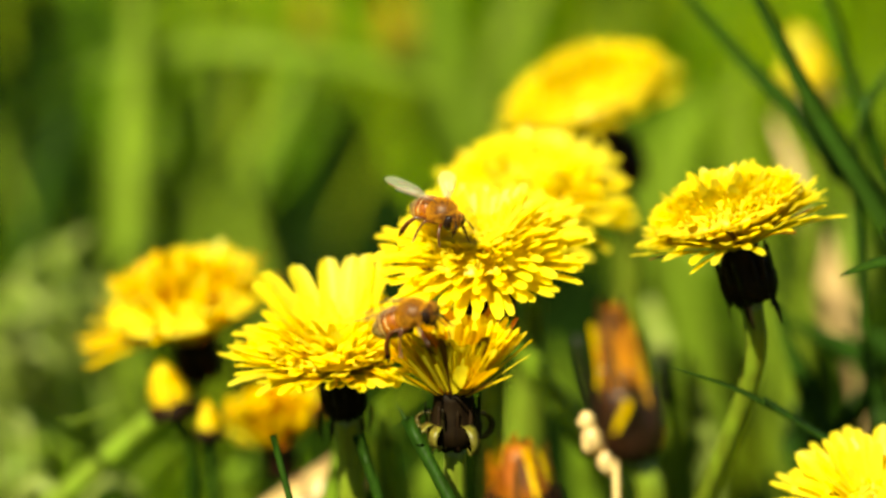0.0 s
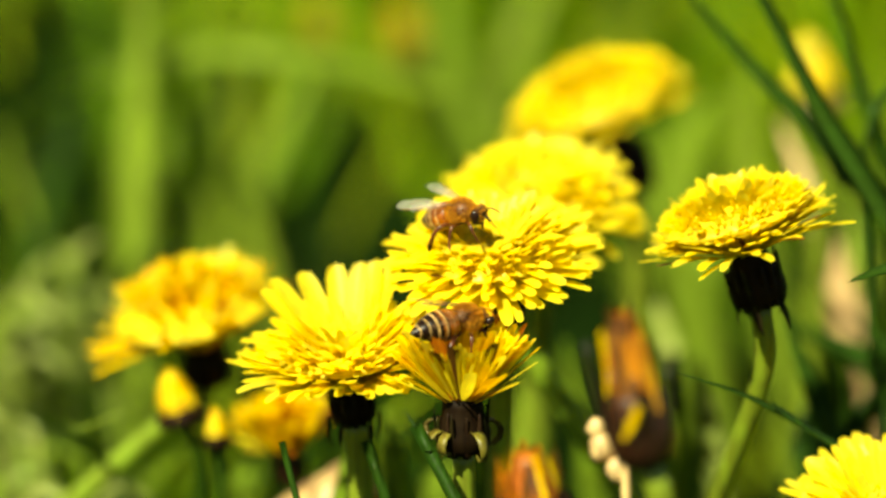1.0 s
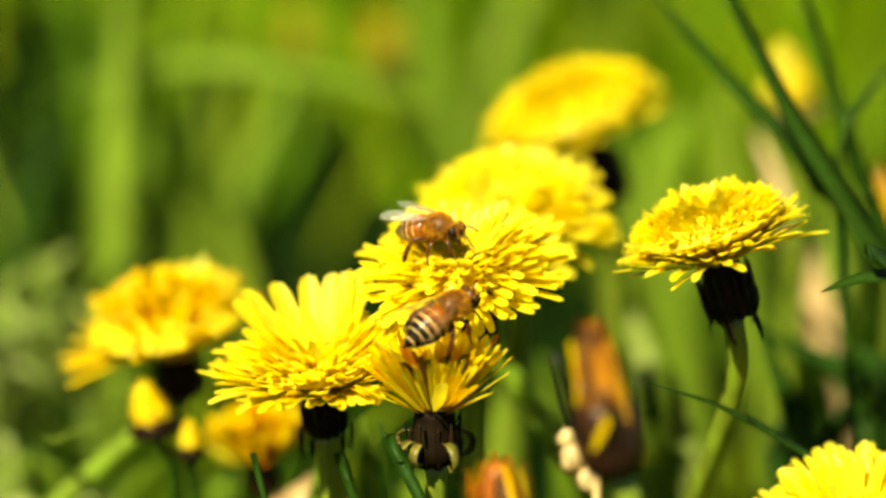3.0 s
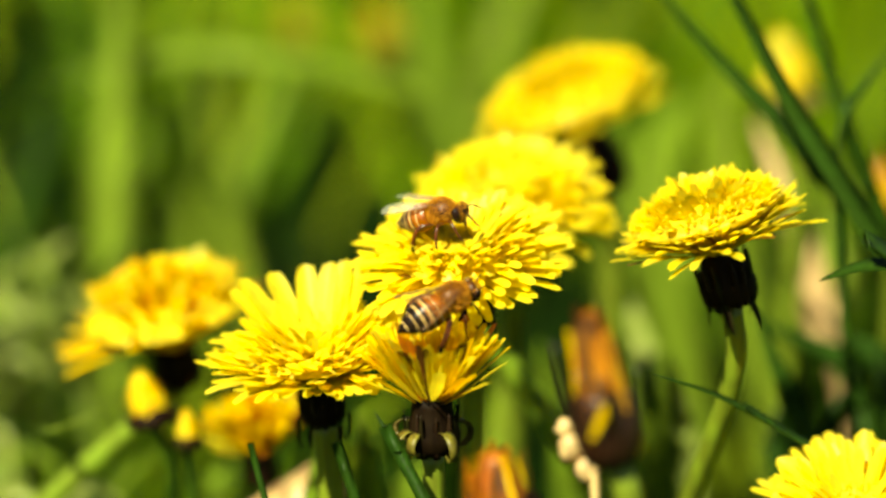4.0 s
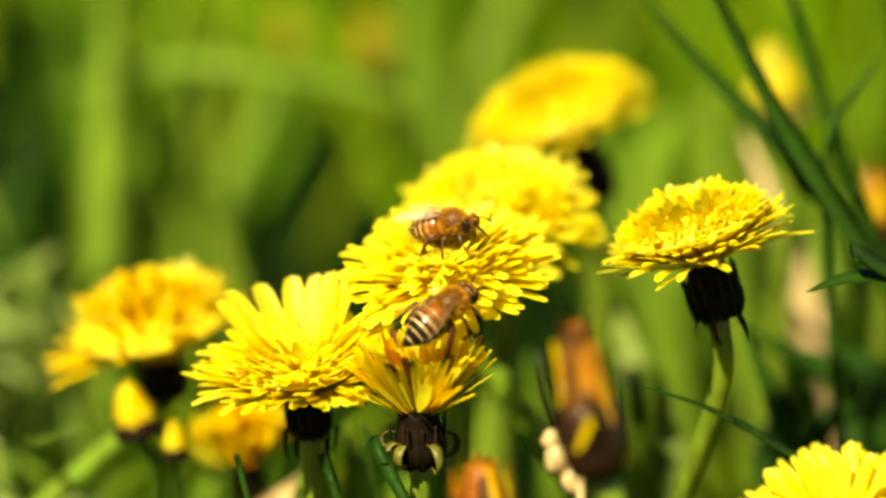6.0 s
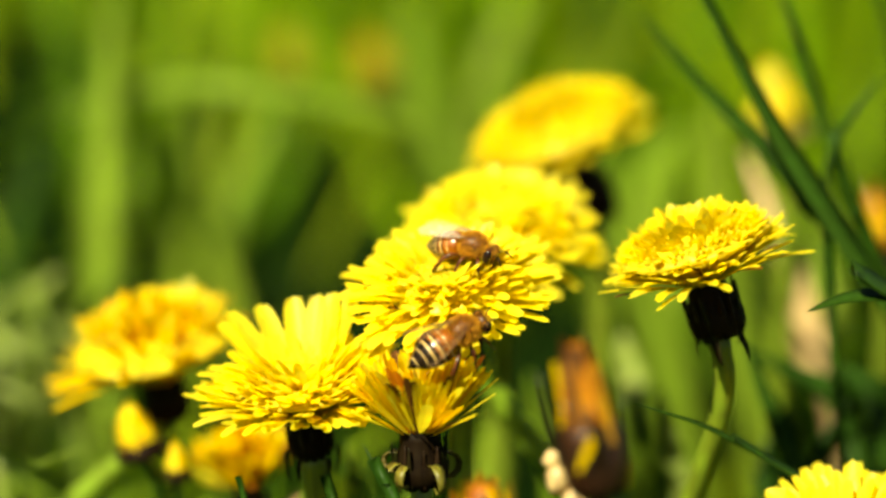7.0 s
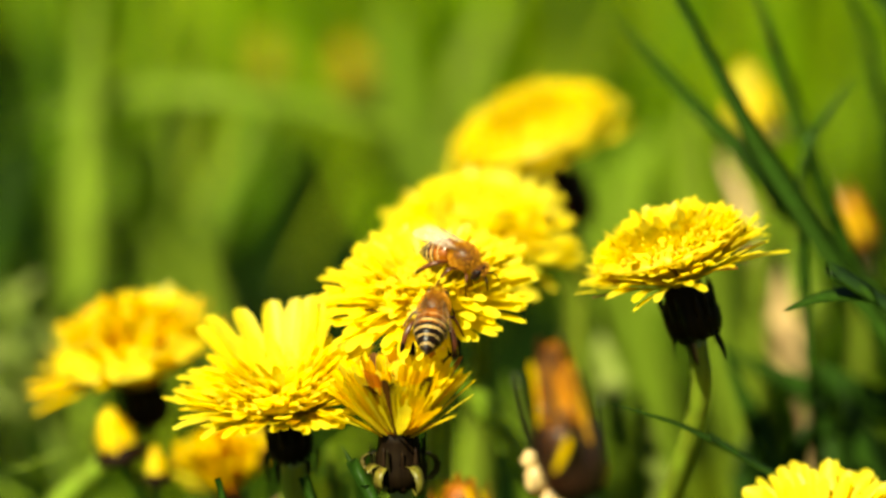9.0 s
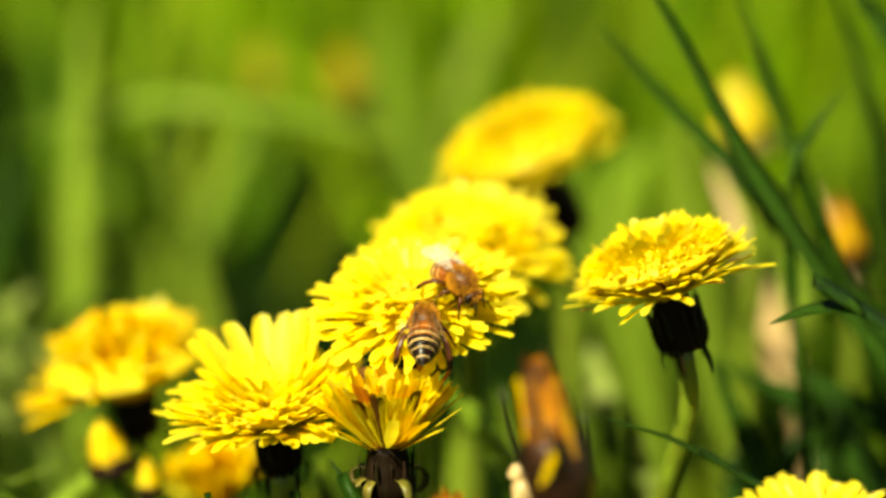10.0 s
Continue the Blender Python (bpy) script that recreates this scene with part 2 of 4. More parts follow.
def grass_field(name, count, box, heights, widths, seed, label, lean=0.5, mat=None, clump=0.0, gap=-0.04, voids=()):
    """Many bent blades of grass in one mesh."""
    rnd = random.Random(seed)
    verts, faces = [], []
    x0, x1, y0, y1 = box
    for _ in range(count):
        y = y0 + (y1 - y0) * rnd.random()
        half = 1.0 + 0.9 * (y - y0) / max(y1 - y0, 0.01)
        x = ((x0 + x1) / 2) + (rnd.random() - 0.5) * (x1 - x0) * half
        lump = noise.noise((x * 15, y * 11, 3.3)) if clump else 0.0
        if any(((x - a) / c) ** 2 + ((y - b) / d) ** 2 < 1 for a, b, c, d in voids) and rnd.random() < 0.97:
            continue
        if lump < gap and rnd.random() < clump:
            continue
        h = rnd.uniform(*heights) * (1 + 0.9 * lump)
        w = rnd.uniform(*widths)
        a = rnd.uniform(0, 2 * math.pi)
        tilt = rnd.uniform(0.05, lean)
        bend = rnd.uniform(0.1, 1.1)
        face = a + rnd.uniform(-0.6, 0.6) + math.pi / 2
        side = Vector((math.cos(face), math.sin(face), 0))
        out = Vector((math.cos(a), math.sin(a), 0))
        n = 5
        p = Vector((x, y, -0.008))
        th = tilt
        k0 = len(verts)
        for i in range(n + 1):
            s = i / n
            hw = w * 0.5 * (0.75 + 0.5 * s - 1.22 * s * s)
            verts += [p - side * hw + out * hw * 0.3, p - out * hw * 0.25, p + side * hw + out * hw * 0.3]
            th = tilt + bend * s * s
            p = p + (out * math.sin(th) + Vector((0, 0, math.cos(th)))) * (h / n)
        for i in range(n):
            k = k0 + i * 3
            faces += [(k, k + 1, k + 4, k + 3), (k + 1, k + 2, k + 5, k + 4)]
    ob = new(name, mesh_of(name, verts, faces, [mat or GRASS]))
    return tagged(ob, label, "grass", kind="stuff")


def grass_blade(pts, width, label, mat=None, facing=(0, -1, 0.3), tip=0.12, name="grass_blade", category="grass blade", fold=0.35, n=22, grow=0.6):
    """One long leaf with a folded, lens-shaped section, from its root to its tip."""
    pts = [Vector(p) for p in pts]
    d = (pts[0] - pts[1]).normalized()
    d = Vector((d.x, d.y, min(d.z, -0.45)))
    pts.insert(0, pts[0] + d * ((pts[0].z + 0.006) / -d.z))
    line = spline(pts, n)
    facing = Vector(facing)
    base = line[0].copy()
    verts, faces = [], []
    for i, p in enumerate(line):
        s = i / n
        d = (line[min(i + 1, n)] - line[max(i - 1, 0)]).normalized()
        side = d.cross(facing).normalized()
        nor = side.cross(d).normalized()
        hw = width * 0.5 * min(1.0, grow + s * 1.5) * (min(1.0, (1 - s) / 0.55) ** 0.7 * (1 - tip) + tip * (1 - s) + 0.004)
        th = max(0.00009, hw * 0.10)
        q = p - base
        verts += [q - side * hw + nor * hw * fold, q + nor * th, q + side * hw + nor * hw * fold, q - nor * th]
    for i in range(n):
        for k in range(4):
            k2 = (k + 1) % 4
            faces.append((i * 4 + k, i * 4 + k2, i * 4 + 4 + k2, i * 4 + 4 + k))
    faces += [(3, 2, 1, 0), (n * 4, n * 4 + 1, n * 4 + 2, n * 4 + 3)]
    ob = new(name, mesh_of(name, verts, faces, [mat or SHADE_GREEN]))
    ob.location = base
    return tagged(ob, label, category)


def stalk(pts, radius, label, mat=None, name="plant_stem"):
    """A round stem, run on from its first point down to the ground."""
    pts = [Vector(p) for p in pts]
    d = (pts[0] - pts[1]).normalized()
    d = Vector((d.x, d.y, min(d.z, -0.45)))
    pts.insert(0, pts[0] + d * ((pts[0].z + 0.006) / -d.z))
    line = spline(pts, 20)
    base = line[0].copy()
    v, f = tube([p - base for p in line], [radius * (1.1 - 0.2 * i / 20) for i in range(21)], 10)
    ob = new(name, mesh_of(name, v, f, [mat or STEM]))
    ob.location = base
    return tagged(ob, label, "stem")


# ---- dandelions ----
def petal_mesh(name, length, width, rise, bend, cup, mat, seed, hook=0.0):
    """A strap-shaped ray floret along +x: narrow at its foot, nearly parallel-sided, with a blunt toothed tip."""
    rnd = random.Random(seed)
    n, across = 8, (-1, -0.5, 0, 0.5, 1)
    verts, faces = [], []
    p, th = Vector((0, 0, 0)), rise
    sway, roll = rnd.uniform(-0.07, 0.07), rnd.uniform(-0.25, 0.25)
    for i in range(n + 1):
        s = i / n
        hw = width * 0.5 * (0.36 + 0.64 * min(1, s / 0.45) ** 0.8 - 0.34 * (max(0, s - 0.80) / 0.20) ** 2)
        nor = Vector((-math.sin(th), 0, math.cos(th)))
        for j, u in enumerate(across):
            extra = Vector((0, 0, 0))
            if i == n:
                extra = Vector((math.cos(th), 0, math.sin(th))) * length * ((0.014 if j % 2 == 0 else -0.012) * rnd.uniform(0.5, 1.5) - 0.030 * abs(u) ** 3)
            ridge = 0.05 if j in (1, 3) else 0.0
            verts.append(p + Vector((0, u * hw + sway * length * s * s, 0)) + nor * hw * (cup * u * u + ridge + roll * s * u) + extra)
        th = rise - bend * (s + 1 / n) ** 1.5 - hook * max(0, s - 0.55) ** 2 / 0.2
        p = p + Vector((math.cos(th), 0, math.sin(th))) * length / n
    for i in range(n):
        for j in range(4):
            k = i * 5 + j
            faces.append((k, k + 1, k + 6, k + 5))
    return mesh_of(name, verts, faces, [mat])


def petal_set(mat, tag):
    sets = {"outer": [], "mid": [], "inner": [], "broad": [], "brush": [], "wide": []}
    for i in range(6):
        sets["outer"].append(petal_mesh("petal_" + tag, 0.0145, 0.0015 + 0.0003 * (i % 3), 0.10, 0.04 + 0.09 * (i % 4), 0.08 + 0.08 * (i % 3), mat, 10 + i, 0.5 if i % 3 == 2 else 0.0))
        sets["broad"].append(petal_mesh("petal_" + tag, 0.0150, 0.0032, 0.10, 0.10 + 0.1 * (i % 3), 0.3, mat, 70 + i))
        sets["wide"].append(petal_mesh("petal_" + tag, 0.0145, 0.0026 + 0.0002 * (i % 2), 0.05, -0.06 + 0.08 * (i % 3), 0.2, mat, 110 + i))
        sets["brush"].append(petal_mesh("petal_" + tag, 0.0115, 0.0020 + 0.0002 * (i % 2), 0.05, 0.05 * (i % 4) - 0.03, 0.12, mat, 90 + i))
        sets["mid"].append(petal_mesh("petal_" + tag, 0.0125, 0.0017 + 0.00015 * (i % 3), 0.06, -0.05 + 0.08 * (i % 3), 0.12, mat, 30 + i))
        sets["inner"].append(petal_mesh("petal_" + tag, 0.0095, 0.0014, 0.0, -0.25 + 0.12 * (i % 3), 0.3, mat, 50 + i))
    return sets


PETALS = {"yellow": petal_set(YELLOW, "yellow"), "gold": petal_set(GOLD, "gold"), "orange": petal_set(ORANGE, "orange"), "dried": petal_set(DRIED, "dried"), "shade_ochre": petal_set(SHADE_OCHRE, "shade_ochre")}


def open_head(count=290, low=8.0, high=70.0, deep=1.1, cup=0.0):
    """Places of the rays of an open head, laid over one another like shingles: kind, turn, radius, height, rise, scale."""
    out = []
    for k in range(count):
        u = (k + 0.5) / count
        if cup:
            # a skirt of rays round a brush of nearly straight, steep ones
            skirt = u < 0.30
            v = u / 0.30 if skirt else (u - 0.30) / 0.70
            rise = low + 16 * v if skirt else cup + (high - cup) * v
            long = 0.0146 - 0.0008 * v if skirt else 0.0124 - 0.0068 * deep * v
            kind = "outer" if skirt else "brush"
            out.append((kind, 137.508 * k, 0.0040 * (1 - u) ** 0.7 + 0.0002, 0.0022 * u, rise, long / (0.0145 if skirt else 0.0115)))
            continue
        rise = low + (high - low) * u ** 1.4
        kind = "outer" if rise < 40 else "mid" if rise < 60 else "inner"
        long = 0.0148 - 0.0060 * deep * u ** 1.3
        base = {"outer": 0.0145, "mid": 0.0125, "inner": 0.0095}[kind]
        out.append((kind, 137.508 * k, 0.0040 * (1 - u) ** 0.7 + 0.0002, 0.0022 * u, rise, long / base))
    return out


def bract_mesh(name, length, width, bend, mat, tip_curl=0.0):
    verts, faces = [], []
    p, th, n = Vector((0, 0, 0)), 0.0, 8
    for i in range(n + 1):
        s = i / n
        hw = width * 0.5 * (0.75 + 0.5 * s - 1.15 * s * s)
        nor = Vector((-math.sin(th), 0, math.cos(th)))
        verts += [p + Vector((0, -hw, 0)) - nor * hw * 0.5, p + nor * 0.00022, p + Vector((0, hw, 0)) - nor * hw * 0.5, p - nor * 0.0002]
        th = bend * s + tip_curl * s ** 3
        p = p + Vector((math.cos(th), 0, math.sin(th))) * length / n
    for i in range(n):
        for k in range(4):
            faces.append((i * 4 + k, i * 4 + (k + 1) % 4, i * 4 + 4 + (k + 1) % 4, i * 4 + 4 + k))
    faces += [(3, 2, 1, 0), (n * 4, n * 4 + 1, n * 4 + 2, n * 4 + 3)]
    return mesh_of(name, verts, faces, [mat])


BRACTS = {
    "upright": [bract_mesh("bract", 0.0125, 0.0030, -0.12 - 0.1 * i, BRACT) for i in range(3)],
    "curled": [bract_mesh("bract_curled", 0.0105, 0.0026, 3.4 + 0.7 * i, CURL, 1.4) for i in range(3)],
    "hanging": [bract_mesh("bract_hanging", 0.0095, 0.0030, 0.25 + 0.2 * i, BRACT, 0.4) for i in range(3)],
    "brown": [bract_mesh("bract_brown", 0.0165, 0.0034, -0.25 - 0.12 * i, BROWN) for i in range(3)],
}


def florets(radius, height, count, seed):
    """The split, curled style tips in the middle of a head, in one mesh."""
    rnd = random.Random(seed)
    verts, faces = [], []
    for _ in range(count):
        r = radius * math.sqrt(rnd.random())
        a = rnd.uniform(0, 2 * math.pi)
        out = Vector((math.cos(a), math.sin(a), 0))
        tilt = 0.15 + 0.7 * r / radius
        h = height * rnd.uniform(0.65, 1.1) * (1 - 0.25 * (r / radius) ** 2)
        p0 = out * r * 0.5
        top = p0 + (out * math.sin(tilt) + Vector((0, 0, math.cos(tilt)))) * h
        for sgn in (-1, 1):
            q = Vector((-out.y, out.x, 0)) * sgn
            line = [p0, p0.lerp(top, 0.6), top, top + q * 0.0006 + Vector((0, 0, 0.0003)), top + q * 0.0010 - Vector((0, 0, 0.0002))]
            v, f = tube(line, [0.00022, 0.0002, 0.00018, 0.00014, 0.00008], 4)
            k = len(verts)
            verts += v
            faces += [tuple(i + k for i in ff) for ff in f]
    return mesh_of("style_tips", verts, faces, [FLORET])


def small_rays(size, count, low, high, seed, long, hollow):
    """The short young rays that pack the middle of an open head, in one mesh."""
    rnd = random.Random(seed + 500)
    verts, faces = [], []
    count *= 3
    for k in range(count):
        u = (k + 0.5) / count
        e = radians(low + (high - low) * math.degrees(math.asin(u ** 0.8)) / 90 + rnd.gauss(0, 4))
        a = radians(137.508 * k + rnd.uniform(-8, 8))
        out = Vector((math.cos(a), math.sin(a), 0))
        side = Vector((-out.y, out.x, 0))
        ln = size * long * rnd.uniform(0.93, 1.05) * (0.0126 - hollow * u)
        hw = size * rnd.uniform(0.00026, 0.00046)
        p = out * 0.0030 * size * (1 - u) ** 0.6 + Vector((0, 0, 0.0010 * size))
        bend = rnd.uniform(-0.16, 0.10)
        twist = rnd.gauss(0, 0.10)
        k0 = len(verts)
        for i in range(5):
            t = i / 4
            th = e - bend * t * t
            d = out * math.cos(th) + Vector((0, 0, math.sin(th)))
            nor = d.cross(side)
            w = (side * math.cos(twist) + nor * math.sin(twist)) * hw * (0.6, 0.9, 1.0, 1.0, 0.80)[i]
            verts += [p - w - nor * hw * 0.3, p + nor * hw * 0.15, p + w - nor * hw * 0.3]
            p = p + d * ln / 4
        for i in range(4):
            q = k0 + i * 3
            faces += [(q, q + 1, q + 4, q + 3), (q + 1, q + 2, q + 5, q + 4)]
    return mesh_of("ray_tuft", verts, faces, [FLORET])


def floret_dome(size, low, high, long, seed, hollow):
    """The closed mass of floret tubes under the tips of the short rays: a lumpy dome."""
    prof = []
    for i in range(19):
        u = i / 18
        e = radians(low - 6 + (high + 8 - low) * u)
        ln = size * long * 0.91 * (0.0126 - hollow * u)
        prof.append((0.0010 * size + ln * math.sin(e), max(0.0001, 0.0030 * size * (1 - u) ** 0.6 + ln * math.cos(e)) if i < 18 else 0.0001))
    prof.insert(0, (0.0008 * size, 0.0030 * size))
    v, f = turned(prof, 72)
    out = []
    for x, y, z in v:
        w = 1 + 0.045 * noise.noise((x * 1500, y * 1500, z * 1500 + seed)) + 0.06 * noise.noise((math.atan2(z, y) * 9, x * 300, seed))
        out.append(Vector((y * w, z * w, x * w)))
    return mesh_of("floret_dome", out, [ff[::-1] for ff in f], [FLORET])


def dandelion(head, axis, root, label, colours=(("yellow", 1.0),), rings=None, size=1.0, seed=1, spread=3.5, calyx="green", stem_r=0.0021, droop=None, bend_by=(0, 0), centre=True, group="dandelions", stem_mat=None, keep=1.0, coils=False, dome=(), extra=(), neck=0.012, fill=1100, cup_size=1.0, fill_low=16, hang=5, fill_long=0.97, parted=None, hollow=0.0048):
    """A flower: stem from its root to the head, calyx with bracts, rings of petals and style tips."""
    rnd = random.Random(seed)
    root, head, axis = Vector(root), Vector(head), Vector(axis).normalized()
    ob = thing("dandelion", root, label, "dandelion", group)
    h = head - root
    turn = axis.to_track_quat("Z", "Y").to_matrix().to_4x4()
    H = Matrix.Translation(h) @ turn
    low = h - axis * 0.0092 * size * cup_size
    mid = low * 0.5 + Vector((bend_by[0], bend_by[1], 0))
    pts = spline([Vector((0, 0, -0.006)), mid, low.lerp(mid, 0.15) - axis * neck * 0.5, low] if neck > 0.005 else [Vector((0, 0, -0.006)), mid, low], 18)
    v, f = tube(pts, [stem_r * size * (1.15 - 0.25 * i / 18) for i in range(19)], 10)
    part("stem", mesh_of("stem", v, f, [stem_mat or STEM]), ob)
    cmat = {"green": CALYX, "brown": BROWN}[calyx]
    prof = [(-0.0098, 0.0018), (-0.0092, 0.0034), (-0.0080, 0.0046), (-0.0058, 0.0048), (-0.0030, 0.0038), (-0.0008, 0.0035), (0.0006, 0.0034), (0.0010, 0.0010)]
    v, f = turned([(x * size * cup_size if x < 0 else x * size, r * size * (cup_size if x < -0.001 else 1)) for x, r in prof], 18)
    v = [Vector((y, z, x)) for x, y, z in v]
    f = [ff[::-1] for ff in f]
    cup = part("calyx", mesh_of("calyx", v, f, [cmat]), ob, H, "dark calyx with shade in its colour" if calyx == "green" else "brown withered calyx")
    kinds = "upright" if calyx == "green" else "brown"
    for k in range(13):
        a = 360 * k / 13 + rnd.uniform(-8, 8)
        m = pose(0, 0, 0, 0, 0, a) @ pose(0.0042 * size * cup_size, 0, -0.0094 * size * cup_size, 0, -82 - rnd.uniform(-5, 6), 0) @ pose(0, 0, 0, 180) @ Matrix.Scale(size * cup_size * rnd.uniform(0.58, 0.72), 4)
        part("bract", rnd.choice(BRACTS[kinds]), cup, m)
    for k in range(6 if coils else hang):
        a = (-16, 12, 70, 165, 196, 285)[k] if coils else 360 * k / hang + rnd.uniform(-14, 14)
        m = pose(0, 0, 0, 0, 0, a) @ pose(0.0040 * size, 0, (-0.0050 if coils else -0.0088) * size * cup_size, 0, (rnd.uniform(-25, 10) if coils else rnd.uniform(60, 88)), 0) @ pose(0, 0, 0, 180) @ Matrix.Scale(size * rnd.uniform(0.75, 1.1), 4)
        part("bract", rnd.choice(BRACTS["curled" if coils else "hanging"]), cup, m @ Matrix.Scale(1.0 if coils else rnd.uniform(0.35, 0.62), 4))
    names, weights = [c for c, _ in colours], [w for _, w in colours]
    places = open_head(*dome)
    if rings:
        places = [(kind, rnd.uniform(0, 9) + 360 * k / n, r0, h0, elev, scale) for kind, n, r0, h0, elev, scale in rings for k in range(n)]
    for kind, a, r0, h0, elev, scale in places:
        if rnd.random() > keep:
            continue
        if parted:
            way = turn @ Vector((math.cos(radians(a)), math.sin(radians(a)), 0))
            off = (math.degrees(math.atan2(way.y, way.x)) - parted[0] + 180) % 360 - 180
            if abs(off) < parted[1] and elev < 66:
                continue
        e = elev + rnd.gauss(0, spread)
        sc = scale * size * rnd.uniform(0.88, 1.07)
        m = H @ pose(0, 0, 0, 0, 0, a + rnd.uniform(-6, 6)) @ pose(r0 * size, 0, h0 * size, rnd.gauss(0, 5), -e, rnd.gauss(0, 4)) @ Matrix.Scale(sc, 4)
        tint = rnd.choices(names, weights)[0]
        if tint == "dried" and kind == "inner" or (tint == "dried" and not rings and elev > 28):
            tint = names[0]
        part("petal", rnd.choice(PETALS[tint][kind]), ob, m)
    for kind, n, az, span, rise, scale, tint in extra:
        for k in range(n):
            w = radians(az + span * ((k + 0.5) / n - 0.5) + rnd.uniform(-4, 4))
            d = turn.inverted() @ Vector((math.cos(w), math.sin(w), 0))
            a = math.degrees(math.atan2(d.y, d.x))
            m = H @ pose(0, 0, 0, 0, 0, a) @ pose(0.003 * size, 0, 0.0008 * size, rnd.gauss(0, 5), -rise - rnd.uniform(-4, 4), 0) @ Matrix.Scale(scale * size * rnd.uniform(0.93, 1.06), 4)
            part("petal", rnd.choice(PETALS[tint][kind]), ob, m)
    if fill:
        rays = part("ray_tuft", small_rays(size, fill, fill_low, 82, seed, fill_long, hollow), ob, H, "dense short yellow rays")
        tagged(rays, kind="stuff")
        if centre:
            part("floret_dome", floret_dome(size, fill_low, 82, fill_long, seed, hollow), ob, H, "dense mass of yellow florets")
    if centre:
        tips = part("pistil_tuft", florets(0.0062 * size, 0.0098 * size * fill_long * 0.85, 240, seed), ob, H, "curled yellow style tips")
        tagged(tips, kind="stuff")
    return ob


def closed_head(head, axis, root, label, length, radius, mats, seed, calyx_part=0.5, size=1.0, name="dandelion_bud", stem_r=0.0019, bend_by=(0, 0), stem_mat=None, flare=0.8, cup_top=0.74, close=104, tints=None, rooted=0.26, reach=0.62, core=None, stout=0.66, wrap=1.0, inward=0, ragged=1.0):
    """A shut or spent head: an egg of folded petals in a cup of bracts, on a stem."""
    rnd = random.Random(seed)
    root, head, axis = Vector(root), Vector(head), Vector(axis).normalized()
    ob = thing(name, root, label, "dandelion bud", "buds")
    h = head - root
    H = Matrix.Translation(h) @ axis.to_track_quat("Z", "Y").to_matrix().to_4x4()
    low = h.copy()
    pts = spline([Vector((0, 0, -0.006)), low * 0.5 + Vector((*bend_by, 0)), low - axis * 0.010, low], 16)
    v, f = tube(pts, [stem_r * (1.15 - 0.25 * i / 16) for i in range(17)], 9)
    part("stem", mesh_of("stem", v, f, [stem_mat or STEM]), ob)
    top_mat, cup_mat, bracts = mats
    prof = [(0, 0.35), (0.05, 0.72), (0.18, 1.0), (0.36, 0.98), (0.55, 0.82), (0.75, 0.64), (0.92, 0.48), (1.0, 0.2)]
    v, f = turned([(x * length * 0.9, r * radius * stout) for x, r in prof], 18)
    v = [Vector((y + 0.0004 * noise.noise((x * 400, y * 400, z * 400 + seed)), z, x)) for x, y, z in v]
    part("bud_core", mesh_of("bud_core", v, [ff[::-1] for ff in f], [core or top_mat]), ob, H)
    v, f = turned([(x * length * calyx_part, r * radius * 0.95) for x, r in [(-0.02, 0.3), (0.06, 0.75), (0.25, 1.0), (0.55, 0.98), (0.9, cup_top + 0.06), (1.0, cup_top)]], 18)
    cup = part("calyx", mesh_of("calyx", [Vector((y, z, x)) for x, y, z in v], [ff[::-1] for ff in f], [cup_mat]), ob, H)
    for k in range(13):
        a = 360 * k / 13 + rnd.uniform(-9, 9)
        m = pose(0, 0, 0, 0, 0, a) @ pose(radius * 0.75, 0, length * 0.02, 0, -82 + rnd.uniform(-6 - 8 / ragged, 8), 0) @ pose(0, 0, 0, 180) @ Matrix.Scale(wrap * length * calyx_part / 0.0105 * rnd.uniform(0.6, 1.1), 4)
        part("bract", rnd.choice(BRACTS[bracts]), cup, m)
    for k in range(34):
        a = 137.5 * k
        ring = k / 34
        tint = rnd.choice(tints or (("gold", "orange", "orange", "dried") if mats[0] is ORANGE else ("gold", "yellow")))
        m = H @ pose(0, 0, 0, 0, 0, a) @ pose(radius * (0.92 - 0.4 * ring), 0, length * (rooted + 0.25 * ring), inward + ragged * rnd.gauss(0, 8), -close - 12 * flare * rnd.random() + (ragged - 1) * rnd.gauss(2, 9), 0) @ Matrix.Scale(length / 0.0145 * reach * rnd.uniform(0.85, 1.1), 4)
        part("petal", rnd.choice(PETALS[tint]["mid"]), ob, m)
    return ob


build_ground()
# thin patches in the grass, where the shade-dark soil shows: middle and half-widths
BARE = ((-0.036, 0.42, 0.034, 0.08), (-0.140, 0.42, 0.034, 0.20), (-0.088, 0.52, 0.014, 0.16), (-0.175, 0.62, 0.050, 0.20), (0.066, 0.28, 0.026, 0.12))
grass_field("lawn_grass", 9000, (-0.55, 0.55, 0.40, 2.4), (0.06, 0.15), (0.004, 0.009), 11, "bright green meadow grass in full sun", lean=0.6, clump=0.95, gap=0.0, voids=BARE)
grass_field("meadow_grass", 4200, (-0.30, 0.30, 0.07, 0.42), (0.035, 0.085), (0.0025, 0.0055), 12, "grass between the dandelion stems, shade in its dark green", lean=0.8, clump=0.95, gap=0.06, mat=SHADE_GRASS, voids=BARE + ((0.047, 0.17, 0.042, 0.12),))
grass_field("lit_grass", 1500, (-0.17, 0.17, 0.17, 0.42), (0.035, 0.08), (0.003, 0.006), 15, "sunlit green grass between the flowers", lean=0.8, clump=0.97, gap=0.12, voids=BARE + ((-0.045, 0.30, 0.042, 0.14), (0.045, 0.22, 0.05, 0.10)))
